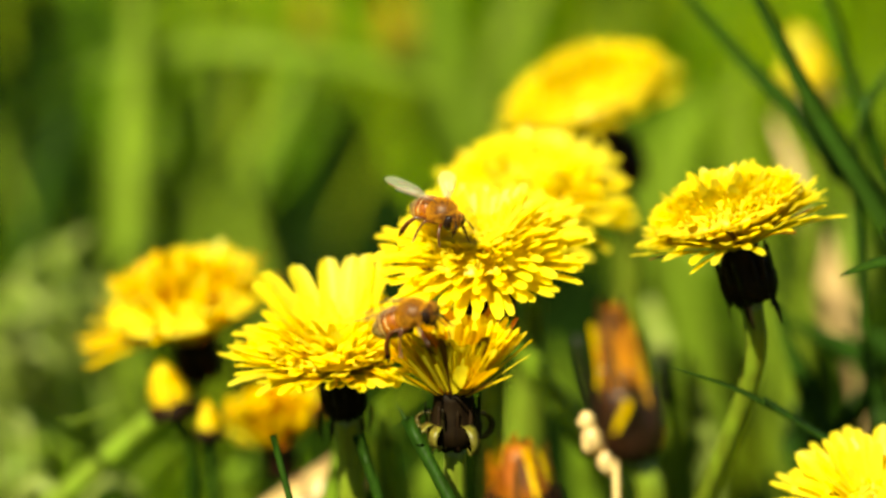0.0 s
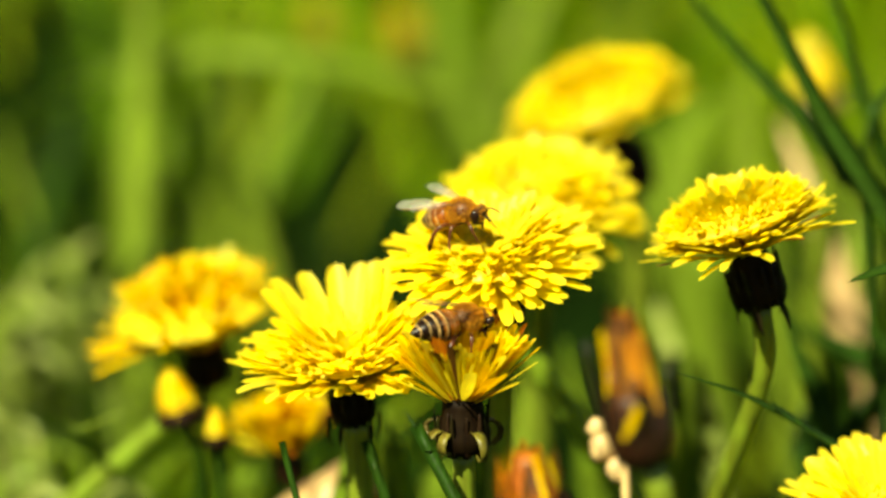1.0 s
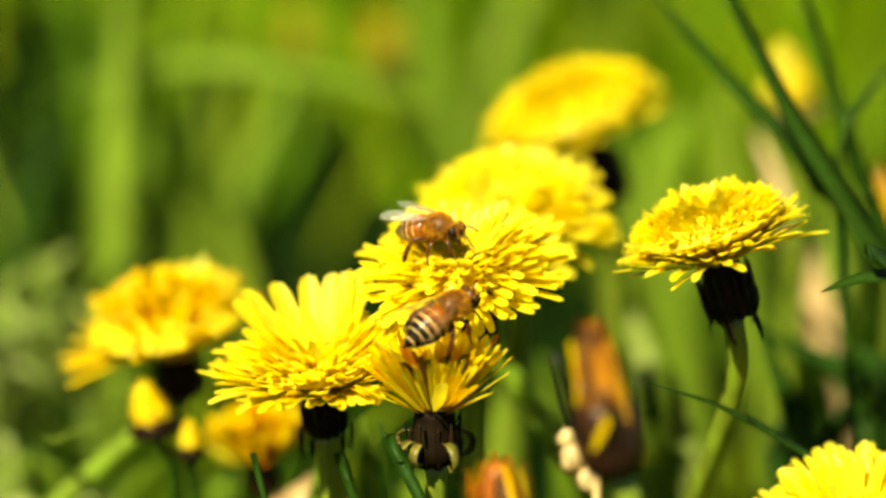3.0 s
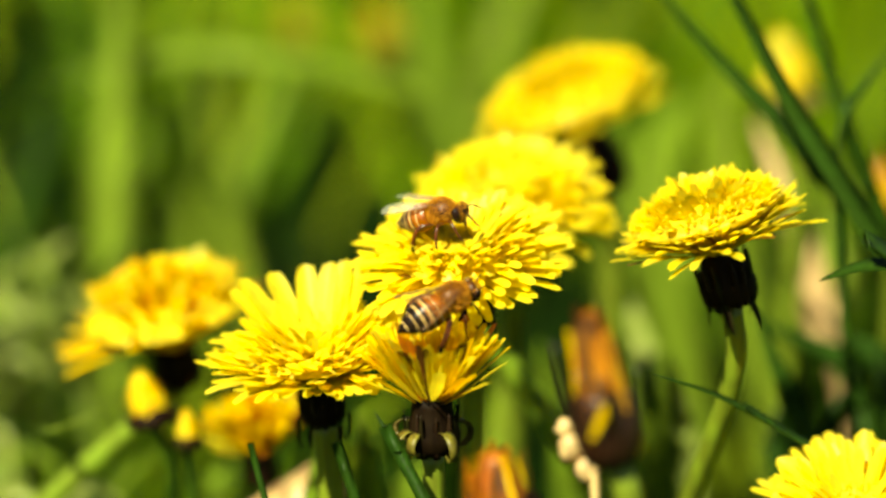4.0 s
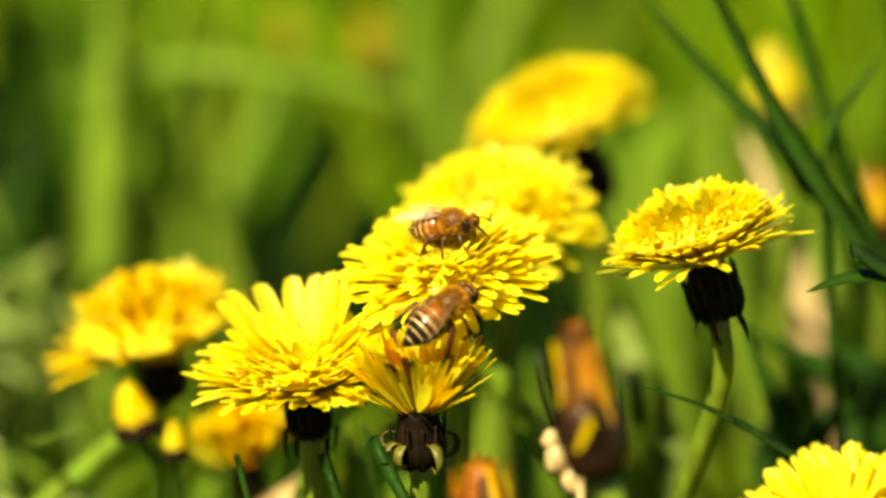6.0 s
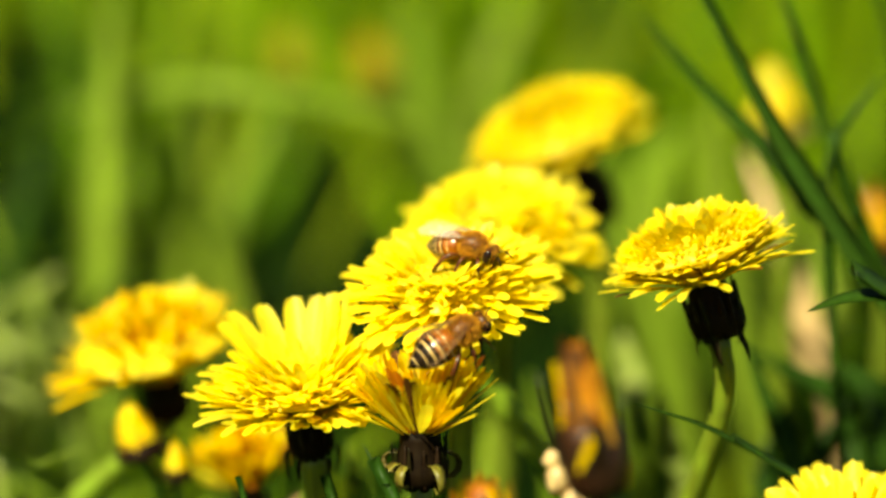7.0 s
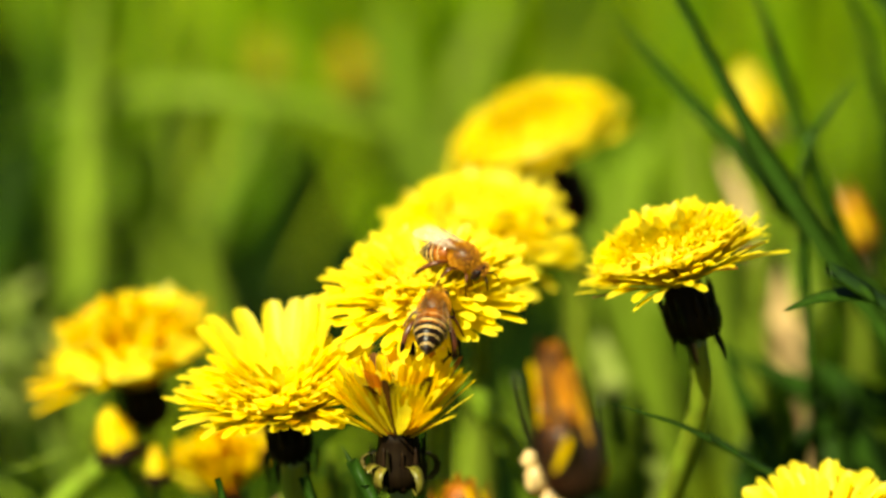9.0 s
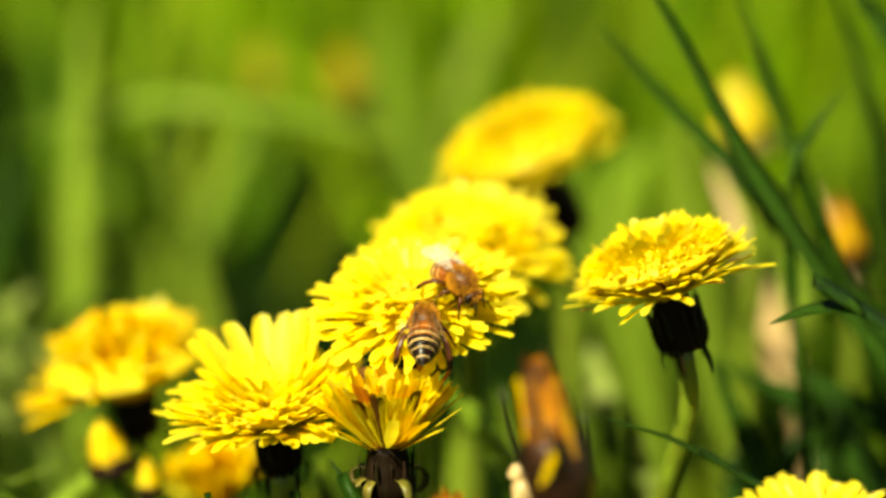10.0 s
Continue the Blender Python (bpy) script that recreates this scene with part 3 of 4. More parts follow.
grass_field("side_grass", 170, (-0.155, -0.055, 0.04, 0.20), (0.045, 0.085), (0.0022, 0.0045), 16, "sunlit green grass beside the flowers", lean=0.9)
grass_field("low_grass", 1100, (-0.16, 0.16, -0.05, 0.12), (0.02, 0.060), (0.002, 0.004), 13, "short grass at the foot of the flowers, shade painted in", lean=1.0, mat=SHADE_GRASS, voids=((0.047, 0.08, 0.032, 0.13),))
grass_field("far_grass", 16000, (-2.6, 2.6, -4.2, 5.0), (0.06, 0.15), (0.008, 0.018), 17, "green meadow grass all round", lean=0.8, clump=0.6, gap=-0.1, voids=((0, 0.05, 0.75, 0.95), (0, 1.2, 0.9, 1.2)))
grass_field("near_grass", 3200, (-0.55, 0.55, -1.0, -0.12), (0.02, 0.06), (0.003, 0.006), 14, "short meadow grass on open ground", lean=0.9)
grass_field("edge_grass", 1500, (-0.70, -0.38, -0.15, 0.50), (0.04, 0.10), (0.004, 0.009), 18, "green meadow grass beside the flowers", lean=0.8)
grass_field("edge_grass", 1500, (0.38, 0.70, -0.15, 0.50), (0.04, 0.10), (0.004, 0.009), 19, "green meadow grass beside the flowers", lean=0.8)

# the two heads that the bees visit, and the half-shut one below them
dandelion((0.0060, 0.0020, 0.1268), (-0.11, -0.26, 1), (0.0056, 0.0091, 0), "fully open bright yellow dandelion with a bee feeding", seed=3, size=0.89, spread=3, dome=(294, 9, 48, 0.75), fill=340, fill_low=32, fill_long=0.76, extra=(("mid", 1, 222, 0, 22, 0.9, "dried"),))
dandelion((-0.0148, -0.0020, 0.1120), (-0.10, -0.08, 1), (-0.0120, 0.0039, 0), "open yellow dandelion with upright back petals", seed=4, size=0.93, spread=3, dome=(290, 19, 54, 0.75), fill=330, fill_low=34, fill_long=0.76, parted=(98, 66), cup_size=0.78, extra=(("broad", 7, 98, 138, 52, 1.16, "yellow"), ("outer", 26, 258, 210, 13, 0.98, "yellow"), ("mid", 22, 258, 210, 22, 0.98, "yellow"), ("wide", 13, 100, 160, 38, 0.86, "yellow"), ("wide", 9, 98, 120, 58, 0.74, "yellow")))
dandelion((0.0015, -0.0152, 0.1138), (-0.02, 0.02, 1), (0.0037, -0.0087, 0), "half-closed golden dandelion with curled green bracts",
          colours=(("yellow", 0.66), ("gold", 0.27), ("dried", 0.07)), rings=[("brush", 16, 0.0032, 0, 30, 1.12), ("brush", 28, 0.0030, 0.0003, 43, 1.14), ("brush", 28, 0.0026, 0.0005, 56, 1.16), ("brush", 20, 0.0018, 0.001, 69, 1.1), ("brush", 12, 0.0008, 0.001, 84, 1.0)], size=0.82, seed=6, centre=False, fill=160, fill_low=52, fill_long=1.0, extra=(("wide", 3, 236, 30, 66, 0.92, "orange"), ("outer", 3, 256, 40, 60, 0.95, "dried"), ("wide", 6, 40, 80, 46, 0.95, "orange")), spread=9, coils=True, parted=(256, 26))
# beside and behind them
dandelion((0.0425, 0.0021, 0.1299), (-0.30, 0.10, 1), (0.0275, 0.0500, 0), "open yellow dandelion on a leaning stem", seed=7, size=0.82, stem_r=0.0020, dome=(294, 12, 66, 0.45), spread=5, fill=520, fill_low=34, fill_long=1.04, hollow=0.0022, cup_size=1.08, hang=5, colours=(("yellow", 0.97), ("dried", 0.03)), extra=(("mid", 44, 0, 360, 19, 1.02, "yellow"), ("mid", 36, 0, 360, 32, 0.98, "yellow")))
dandelion((0.0136, 0.0415, 0.1219), (-0.08, -0.40, 1), (0.0170, 0.0678, 0), "open yellow dandelion behind the bees' flower", seed=8, size=0.93, cup_size=1.2, dome=(294, 10, 60, 0.6), spread=6, fill=480, fill_low=30, fill_long=0.96, hollow=0.0026)
dandelion((0.0276, 0.0876, 0.1245), (-0.36, -0.03, 1), (0.0345, 0.1059, 0), "tall open yellow dandelion at the back", seed=9, size=1.0, cup_size=1.25, dome=(294, 12, 80, 0.5), spread=6, fill=520, fill_low=30, fill_long=1.08, hollow=0.0022)
dandelion((-0.0408, 0.0431, 0.1012), (-0.16, -0.05, 1), (-0.144, 0.036, 0), "ragged golden dandelion past its best", colours=(("gold", 0.56), ("yellow", 0.39), ("orange", 0.03), ("dried", 0.02)), seed=10, size=1.0, neck=0.0, stem_mat=PALE, stem_r=0.0021, cup_size=0.8, keep=0.66, spread=12, dome=(240, 30, 86, 0.05, 50), fill=150, fill_low=30, extra=(("outer", 7, 188, 50, -2, 1.05, "gold"),))
dandelion((0.0622, -0.0120, 0.0928), (-0.10, -0.45, 1), (0.0628, -0.0115, 0), "low open yellow dandelion among grass", seed=12, size=0.86, dome=(200, 10, 50, 0.7), spread=5, fill=300, fill_low=42, fill_long=0.65)
# far blurred heads
closed_head((-0.0345, 0.3418, 0.0815), (-0.2, -0.3, 1), (-0.0345, 0.3487, 0), "ochre dandelion bud far back, shade in its colour", 0.0150, 0.0056, (SHADE_OCHRE, CALYX, "upright"), 31, calyx_part=0.12, close=96, core=SHADE_OCHRE, tints=("shade_ochre",), stem_r=0.0008, stem_mat=SHADE_GREEN)
closed_head((-0.0113, 0.3405, 0.0777), (-0.25, -0.2, 1), (-0.0110, 0.3472, 0), "ochre dandelion bud far back, shade in its colour", 0.0160, 0.0066, (SHADE_OCHRE, CALYX, "upright"), 32, calyx_part=0.12, close=96, core=SHADE_OCHRE, tints=("shade_ochre", "gold", "shade_ochre"), stem_r=0.0008, stem_mat=SHADE_GREEN)

spent = closed_head((0.0242, -0.0542, 0.1205), (-0.20, 0.05, 1), (0.0263, -0.0483, 0), "spent dandelion head with orange tip and brown bracts", 0.0190, 0.0045, (ORANGE, BROWN, "brown"), 29, calyx_part=0.52, close=100, cup_top=0.82, core=ORANGE, tints=("orange", "dried", "orange", "gold", "dried"), rooted=0.36, reach=0.60, flare=0.4, stout=0.72, wrap=1.05, inward=180, ragged=1.3)
part("petal", PETALS["gold"]["wide"][1], spent, Matrix.Translation(-spent.location) @ pose(0.0207, -0.0592, 0.1256, 0, -66, 0) @ pose(0, 0, 0, 90) @ Matrix.Scale(0.34, 4), "single loose golden petal")
closed_head((0.0104, -0.0463, 0.1106), (-0.12, -0.05, 1), (0.0108, -0.0405, 0), "small orange half-shut dandelion head", 0.0092, 0.0055, (ORANGE, CALYX, "upright"), 22, calyx_part=0.25, close=99, tints=("orange", "orange", "dried", "gold", "orange"), ragged=1.8)
dandelion((-0.0267, 0.0350, 0.0856), (-0.12, -0.10, 1), (-0.0290, 0.0420, 0), "half-shut orange and yellow dandelion head", colours=(("gold", 0.55), ("yellow", 0.20), ("orange", 0.25)), rings=[("brush", 14, 0.0032, 0, 34, 1.05), ("brush", 20, 0.0030, 0.0003, 48, 1.12), ("brush", 20, 0.0024, 0.0005, 62, 1.14), ("brush", 14, 0.0014, 0.001, 76, 1.1)], size=0.72, seed=23, centre=False, fill=120, fill_low=50, fill_long=1.0, extra=(("wide", 11, 250, 170, 52, 0.66, "orange"),), spread=9, calyx="brown", hang=3, cup_size=0.8)
closed_head((-0.0426, 0.0298, 0.0924), (-0.25, 0, 1), (-0.0419, 0.0373, 0), "small yellow dandelion bud", 0.0095, 0.0044, (YELLOW, CALYX, "upright"), 24, calyx_part=0.3, stem_r=0.0009, stem_mat=SHADE_GREEN)
closed_head((-0.0371, 0.0287, 0.0890), (-0.05, 0, 1), (-0.0373, 0.0364, 0), "small yellow dandelion bud", 0.0065, 0.0026, (YELLOW, CALYX, "upright"), 25, calyx_part=0.3, stem_r=0.0008, stem_mat=SHADE_GREEN)
closed_head((0.0671, 0.1033, 0.1237), (-0.16, 0, 1), (0.0693, 0.1092, 0), "yellow dandelion bud behind a grass blade", 0.0166, 0.0068, (GOLD, CURL, "upright"), 26, calyx_part=0.20, close=104, core=SHADE_OCHRE, tints=("gold", "gold", "shade_ochre"))
closed_head((0.0865, 0.1036, 0.1015), (-0.16, 0, 1), (0.0905, 0.1101, 0), "orange dandelion bud among grass", 0.0140, 0.0046, (ORANGE, CALYX, "upright"), 27, calyx_part=0.2, tints=("gold", "orange", "gold"))

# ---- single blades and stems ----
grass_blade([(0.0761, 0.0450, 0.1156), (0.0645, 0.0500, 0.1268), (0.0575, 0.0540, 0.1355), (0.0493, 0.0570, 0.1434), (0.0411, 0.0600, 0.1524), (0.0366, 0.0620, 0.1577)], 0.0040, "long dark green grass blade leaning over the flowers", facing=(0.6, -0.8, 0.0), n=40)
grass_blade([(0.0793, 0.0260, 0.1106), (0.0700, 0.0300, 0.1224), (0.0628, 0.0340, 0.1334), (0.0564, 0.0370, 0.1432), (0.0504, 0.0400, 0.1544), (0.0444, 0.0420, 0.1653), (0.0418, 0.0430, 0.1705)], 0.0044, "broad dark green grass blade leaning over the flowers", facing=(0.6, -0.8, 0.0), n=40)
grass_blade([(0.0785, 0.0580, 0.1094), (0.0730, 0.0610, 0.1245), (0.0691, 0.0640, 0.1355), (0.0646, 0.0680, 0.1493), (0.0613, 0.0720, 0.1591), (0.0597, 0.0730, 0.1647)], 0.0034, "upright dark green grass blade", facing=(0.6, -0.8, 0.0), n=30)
grass_blade([(0.0657, 0.0380, 0.1219), (0.0652, 0.0400, 0.1288), (0.0659, 0.0420, 0.1367), (0.0689, 0.0450, 0.1403)], 0.0016, "thin bent grass stalk", n=30)
grass_blade([(0.0763, 0.0460, 0.1153), (0.0712, 0.0450, 0.1272), (0.0672, 0.0440, 0.1380), (0.0701, 0.0470, 0.1427), (0.0754, 0.0500, 0.1489)], 0.0030, "bent green grass blade", n=30)
grass_blade([(0.0887, 0.0850, 0.1225), (0.0862, 0.0880, 0.1362), (0.0837, 0.0900, 0.1460), (0.0812, 0.0920, 0.1538), (0.0798, 0.0930, 0.1587)], 0.0034, "upright green grass blade among others", facing=(0.6, -0.8, 0.0), n=24)
grass_blade([(0.0907, 0.0600, 0.1459), (0.0846, 0.0640, 0.1541), (0.0807, 0.0670, 0.1593), (0.0776, 0.0690, 0.1642)], 0.0044, "dark green grass blade leaning in", facing=(0.6, -0.8, 0.0), n=24)
grass_blade([(0.0779, 0.0075, 0.1206), (0.0703, 0.0040, 0.1261), (0.0628, -0.0007, 0.1279), (0.0559, -0.0060, 0.1278)], 0.0044, "pointed grass leaf hanging sideways", facing=(0, -0.5, 1), n=30)
grass_blade([(0.0579, 0.0005, 0.0992), (0.0506, -0.0029, 0.1049), (0.0418, -0.0062, 0.1108), (0.0316, -0.0099, 0.1158)], 0.0019, "thin dark grass blade lying across", facing=(0, -0.6, 1), n=30)
grass_blade([(0.0633, 0.0376, 0.0839), (0.0596, 0.0402, 0.0918), (0.0563, 0.0427, 0.0997), (0.0540, 0.0447, 0.1058)], 0.0040, "dim green grass blade behind a calyx", n=20)
stalk([(0.0255, 0.0370, 0.0821), (0.0190, 0.0399, 0.0909), (0.0130, 0.0424, 0.0988), (0.0089, 0.0441, 0.1041)], 0.0020, "slanting green stem behind the open dandelion", mat=PALE)
grass_blade([(-0.0209, -0.0251, 0.1015), (-0.0219, -0.0239, 0.1051), (-0.0228, -0.0229, 0.1081)], 0.0010, "fine upright grass tip", n=16)
grass_blade([(0.0012, -0.0251, 0.1015), (-0.0030, -0.0208, 0.1081), (-0.0066, -0.0171, 0.1131)], 0.0019, "dark grass blade between two flowers", n=20)
grass_blade([(-0.0092, -0.0110, 0.0961), (-0.0108, -0.0095, 0.1008), (-0.0117, -0.0061, 0.1046)], 0.0017, "green grass blade below the flowers", n=16)


def seed_stalk():
    """A dry stalk with a few pale seed knobs."""
    pts = [Vector(p) for p in ((0.0229, -0.0391, 0.1068), (0.0218, -0.0372, 0.1126), (0.0197, -0.0363, 0.1153), (0.0189, -0.0355, 0.1178))]
    root = Vector((pts[0].x + 0.004, pts[0].y, 0))
    ob = thing("seed_stalk", root, "dry stalk with small pale seed knobs", "stalk")
    line = spline([Vector((0, 0, -0.006))] + [p - root for p in pts], 16)
    v, f = tube(line, [0.0006] * 17, 8)
    part("stem", mesh_of("stem", v, f, [STRAW]), ob)
    for i, (p, rr) in enumerate(zip(pts[1:], (0.0016, 0.0018, 0.0013))):
        me = ball((0, 0, 0), (rr, rr * 0.9, rr * 1.15), [STRAW], 12, 8)
        for w in me.vertices:
            w.co *= 1 + 0.25 * noise.noise(w.co * 900 + Vector((i, 0, 0)))
        part("seed_knob", me, ob, Matrix.Translation(p - root))


seed_stalk()
# dry leaves
grass_blade([(0.0765, 0.0980, 0.0766), (0.0763, 0.0980, 0.0778), (0.0762, 0.0990, 0.0787), (0.0756, 0.1000, 0.0806), (0.0744, 0.1020, 0.0842), (0.0714, 0.1060, 0.0940), (0.0689, 0.1100, 0.1027), (0.0653, 0.1150, 0.1112), (0.0624, 0.1200, 0.1182)], 0.0125, "broad dry straw-coloured leaf", facing=(-0.4, -0.7, 0.4), grow=0.0, mat=STRAW, name="dry_leaf", category="dry leaf", tip=0.5)
grass_blade([(0.1055, 0.1891, 0.0647), (0.0882, 0.1045, 0.0956), (0.0841, 0.1082, 0.1071), (0.0799, 0.1112, 0.1162)], 0.0060, "dry straw-coloured leaf among green grass", grow=0.04, mat=STRAW, name="dry_leaf", category="dry leaf", tip=0.5)
grass_blade([(-0.0255, 0.0251, 0.0779), (-0.0202, 0.0262, 0.0811), (-0.0148, 0.0266, 0.0824), (-0.0107, 0.0262, 0.0812)], 0.0080, "dry straw-coloured leaf on the ground", mat=STRAW, name="dry_leaf", category="dry leaf", tip=0.5, facing=(-0.3, -0.6, 0.8))
# broad blades low between the stems, put in dark to make shade there
_rnd = random.Random(77)
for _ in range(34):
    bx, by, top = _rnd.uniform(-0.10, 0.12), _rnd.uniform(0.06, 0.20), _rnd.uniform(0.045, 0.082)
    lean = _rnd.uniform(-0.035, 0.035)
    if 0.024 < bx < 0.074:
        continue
    grass_blade([(bx + lean * 0.3, by, top * 0.35), (bx + lean * 0.6, by - 0.004, top * 0.75), (bx + lean * 1.3, by - 0.012, top)], _rnd.uniform(0.0035, 0.0065), "broad added grass blade, shade in its dark green", facing=(_rnd.uniform(-0.2, 0.5), -1, 0.1), n=14)
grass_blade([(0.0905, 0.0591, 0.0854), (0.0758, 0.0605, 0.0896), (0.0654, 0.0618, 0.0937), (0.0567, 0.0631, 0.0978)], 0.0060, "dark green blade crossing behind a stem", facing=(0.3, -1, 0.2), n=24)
# More added dark blades; the shade is in their colour.
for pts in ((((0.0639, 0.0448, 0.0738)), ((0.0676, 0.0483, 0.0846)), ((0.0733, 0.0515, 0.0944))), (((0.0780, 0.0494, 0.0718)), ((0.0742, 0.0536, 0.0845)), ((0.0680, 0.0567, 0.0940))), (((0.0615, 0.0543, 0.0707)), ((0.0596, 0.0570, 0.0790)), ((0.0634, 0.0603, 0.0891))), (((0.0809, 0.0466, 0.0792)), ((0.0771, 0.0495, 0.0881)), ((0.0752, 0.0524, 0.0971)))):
    grass_blade(pts, 0.0075, "broad added grass blade, shade in its dark green", facing=(0.6, -0.8, 0.0), n=16)
# large blurred blades of the background
grass_blade([(-0.1044, 0.2224, 0.0380), (-0.0990, 0.2256, 0.0476), (-0.0896, 0.2271, 0.0523), (-0.0788, 0.2258, 0.0482)], 0.0120, "pale sunlit leaf low in the grass", mat=PALE, facing=(-0.3, -0.5, 0.9), n=24)
grass_blade([(-0.1082, 0.1918, 0.0408), (-0.1031, 0.1950, 0.0506), (-0.0954, 0.1958, 0.0530), (-0.0864, 0.1944, 0.0487)], 0.0100, "pale sunlit leaf low in the grass", mat=PALE, facing=(-0.3, -0.5, 0.9), n=24)
grass_blade([(-0.0871, 0.0903, 0.0518), (-0.0808, 0.0925, 0.0587), (-0.0734, 0.0932, 0.0609), (-0.0670, 0.0924, 0.0584)], 0.0070, "pale sunlit leaf near the ground", mat=PALE, facing=(-0.3, -0.4, 0.9), n=24)
grass_blade([(-0.0723, 0.2097, 0.0633), (-0.0723, 0.2165, 0.0844), (-0.0710, 0.2230, 0.1043), (-0.0702, 0.2286, 0.1216), (-0.0697, 0.2318, 0.1316)], 0.0135, "tall upright pale green stalk", mat=PALE, facing=(-0.5, -0.8, 0.2), tip=0.7, n=30)
grass_blade([(-0.1376, 0.3302, 0.0460), (-0.1028, 0.2777, 0.0785), (-0.0775, 0.2320, 0.0996), (-0.0602, 0.2332, 0.1034), (-0.0436, 0.2235, 0.1060), (-0.0188, 0.2223, 0.1023), (-0.0005, 0.2205, 0.0968), (0.0154, 0.2276, 0.0861)], 0.0145, "long pale grass blade bent into an arch", mat=PALE, grow=0.1, facing=(-0.1, -0.5, 0.9), tip=0.6, n=44)
grass_blade([(-0.0971, 0.2060, 0.0522), (-0.0944, 0.2109, 0.0671), (-0.0910, 0.2366, 0.0816), (-0.0937, 0.2441, 0.1047)], 0.0060, "narrow green grass blade, upright", n=24)


grass_blade([(-0.0583, 0.2840, 0.0332), (-0.0511, 0.2904, 0.0529), (-0.0404, 0.2977, 0.0755), (-0.0362, 0.3014, 0.0868)], 0.0100, "sunlit grass blade leaning over a dark gap", mat=PALE, facing=(-0.4, -0.8, 0.3), n=24)
grass_blade([(-0.0557, 0.3214, 0.0190), (-0.0605, 0.3287, 0.0415), (-0.0617, 0.3351, 0.0610), (-0.0636, 0.3419, 0.0819)], 0.0080, "upright sunlit grass blade", mat=PALE, facing=(-0.5, -0.8, 0.2), n=24)
grass_blade([(-0.0912, 0.2439, 0.0391), (-0.1010, 0.2482, 0.0524), (-0.1079, 0.2533, 0.0683), (-0.1121, 0.2576, 0.0816)], 0.0070, "upright sunlit grass blade", mat=PALE, facing=(-0.5, -0.8, 0.2), n=24)


# Added pale blades that brighten the meadow by their colour.
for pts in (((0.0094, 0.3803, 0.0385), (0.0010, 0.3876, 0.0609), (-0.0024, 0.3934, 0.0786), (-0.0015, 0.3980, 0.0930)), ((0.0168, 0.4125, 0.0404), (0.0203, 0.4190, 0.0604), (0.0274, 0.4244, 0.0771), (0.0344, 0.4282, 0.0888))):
    grass_blade(pts, 0.0130, "broad grass blade in the meadow, sunlight in its pale colour", mat=PALE, facing=(-0.5, -0.7, 0.5), n=20)


# Added pale blades; their sunlit look is in the colour.
for pts in (((0.0999, 0.2233, 0.0405), (0.0861, 0.1493, 0.0717), (0.0837, 0.1536, 0.0851), (0.0791, 0.1572, 0.0962)), ((0.1038, 0.2048, 0.0484), (0.0884, 0.1311, 0.0804), (0.0873, 0.1352, 0.0932), (0.0839, 0.1384, 0.1028)), ((0.0755, 0.3372, 0.0027), (0.0608, 0.2068, 0.0547), (0.0575, 0.2117, 0.0695), (0.0530, 0.2165, 0.0844))):
    grass_blade(pts, 0.0070, "grass blade behind the dandelions, sunlight in its pale colour", mat=PALE, facing=(-0.4, -0.8, 0.4), n=20)
for pts in (((0.0534, 0.2179, 0.0238), (0.0414, 0.0973, 0.0735), (0.0393, 0.0903, 0.0844), (0.0370, 0.0930, 0.0928)),):
    grass_blade(pts, 0.0100, "pale upright leaf in the grass", mat=HERB, facing=(-0.4, -0.8, 0.4), n=20)
# Pale blades added to brighten these places; the sunlight is in their colour.
grass_blade([(0.0449, 0.1000, 0.0474), (0.0435, 0.1000, 0.0636), (0.0405, 0.1000, 0.0817), (0.0376, 0.1000, 0.0961)], 0.0085, "broad grass blade among the stems, sunlight in its pale colour", mat=PALE, facing=(-0.5, -0.8, 0.4), n=20)
grass_blade([(0.0271, 0.0900, 0.0519), (0.0254, 0.0900, 0.0632), (0.0227, 0.0900, 0.0755), (0.0206, 0.0900, 0.0843)], 0.0060, "broad grass blade among the stems, sunlight in its pale colour", mat=PALE, facing=(-0.5, -0.8, 0.4), n=20)
grass_blade([(0.0122, 0.0800, 0.0564), (0.0132, 0.0800, 0.0696), (0.0147, 0.0800, 0.0805), (0.0156, 0.0800, 0.0880)], 0.0055, "broad grass blade among the stems, sunlight in its pale colour", mat=PALE, facing=(-0.5, -0.8, 0.4), n=20)
grass_blade([(-0.0076, 0.0500, 0.0696), (-0.0094, 0.0500, 0.0778), (-0.0104, 0.0500, 0.0839)], 0.0040, "broad grass blade among the stems, sunlight in its pale colour", mat=PALE, facing=(-0.5, -0.8, 0.4), n=20)
grass_blade([(0.0469, 0.0600, 0.0649), (0.0457, 0.0600, 0.0754), (0.0435, 0.0600, 0.0858), (0.0419, 0.0600, 0.0930)], 0.0050, "broad grass blade among the stems, sunlight in its pale colour", mat=HERB, facing=(-0.5, -0.8, 0.4), n=20)
grass_blade([(0.0581, 0.2200, 0.0442), (0.0536, 0.2200, 0.0680), (0.0558, 0.2200, 0.0857), (0.0614, 0.2200, 0.0978)], 0.0160, "broad grass blade in the meadow, sunlight in its pale colour", mat=PALE, facing=(-0.5, -0.7, 0.5), n=20)
grass_blade([(0.0483, 0.2500, 0.0456), (0.0465, 0.2500, 0.0675), (0.0503, 0.2500, 0.0860)], 0.0120, "broad grass blade in the meadow, sunlight in its pale colour", mat=PALE, facing=(-0.5, -0.7, 0.5), n=20)
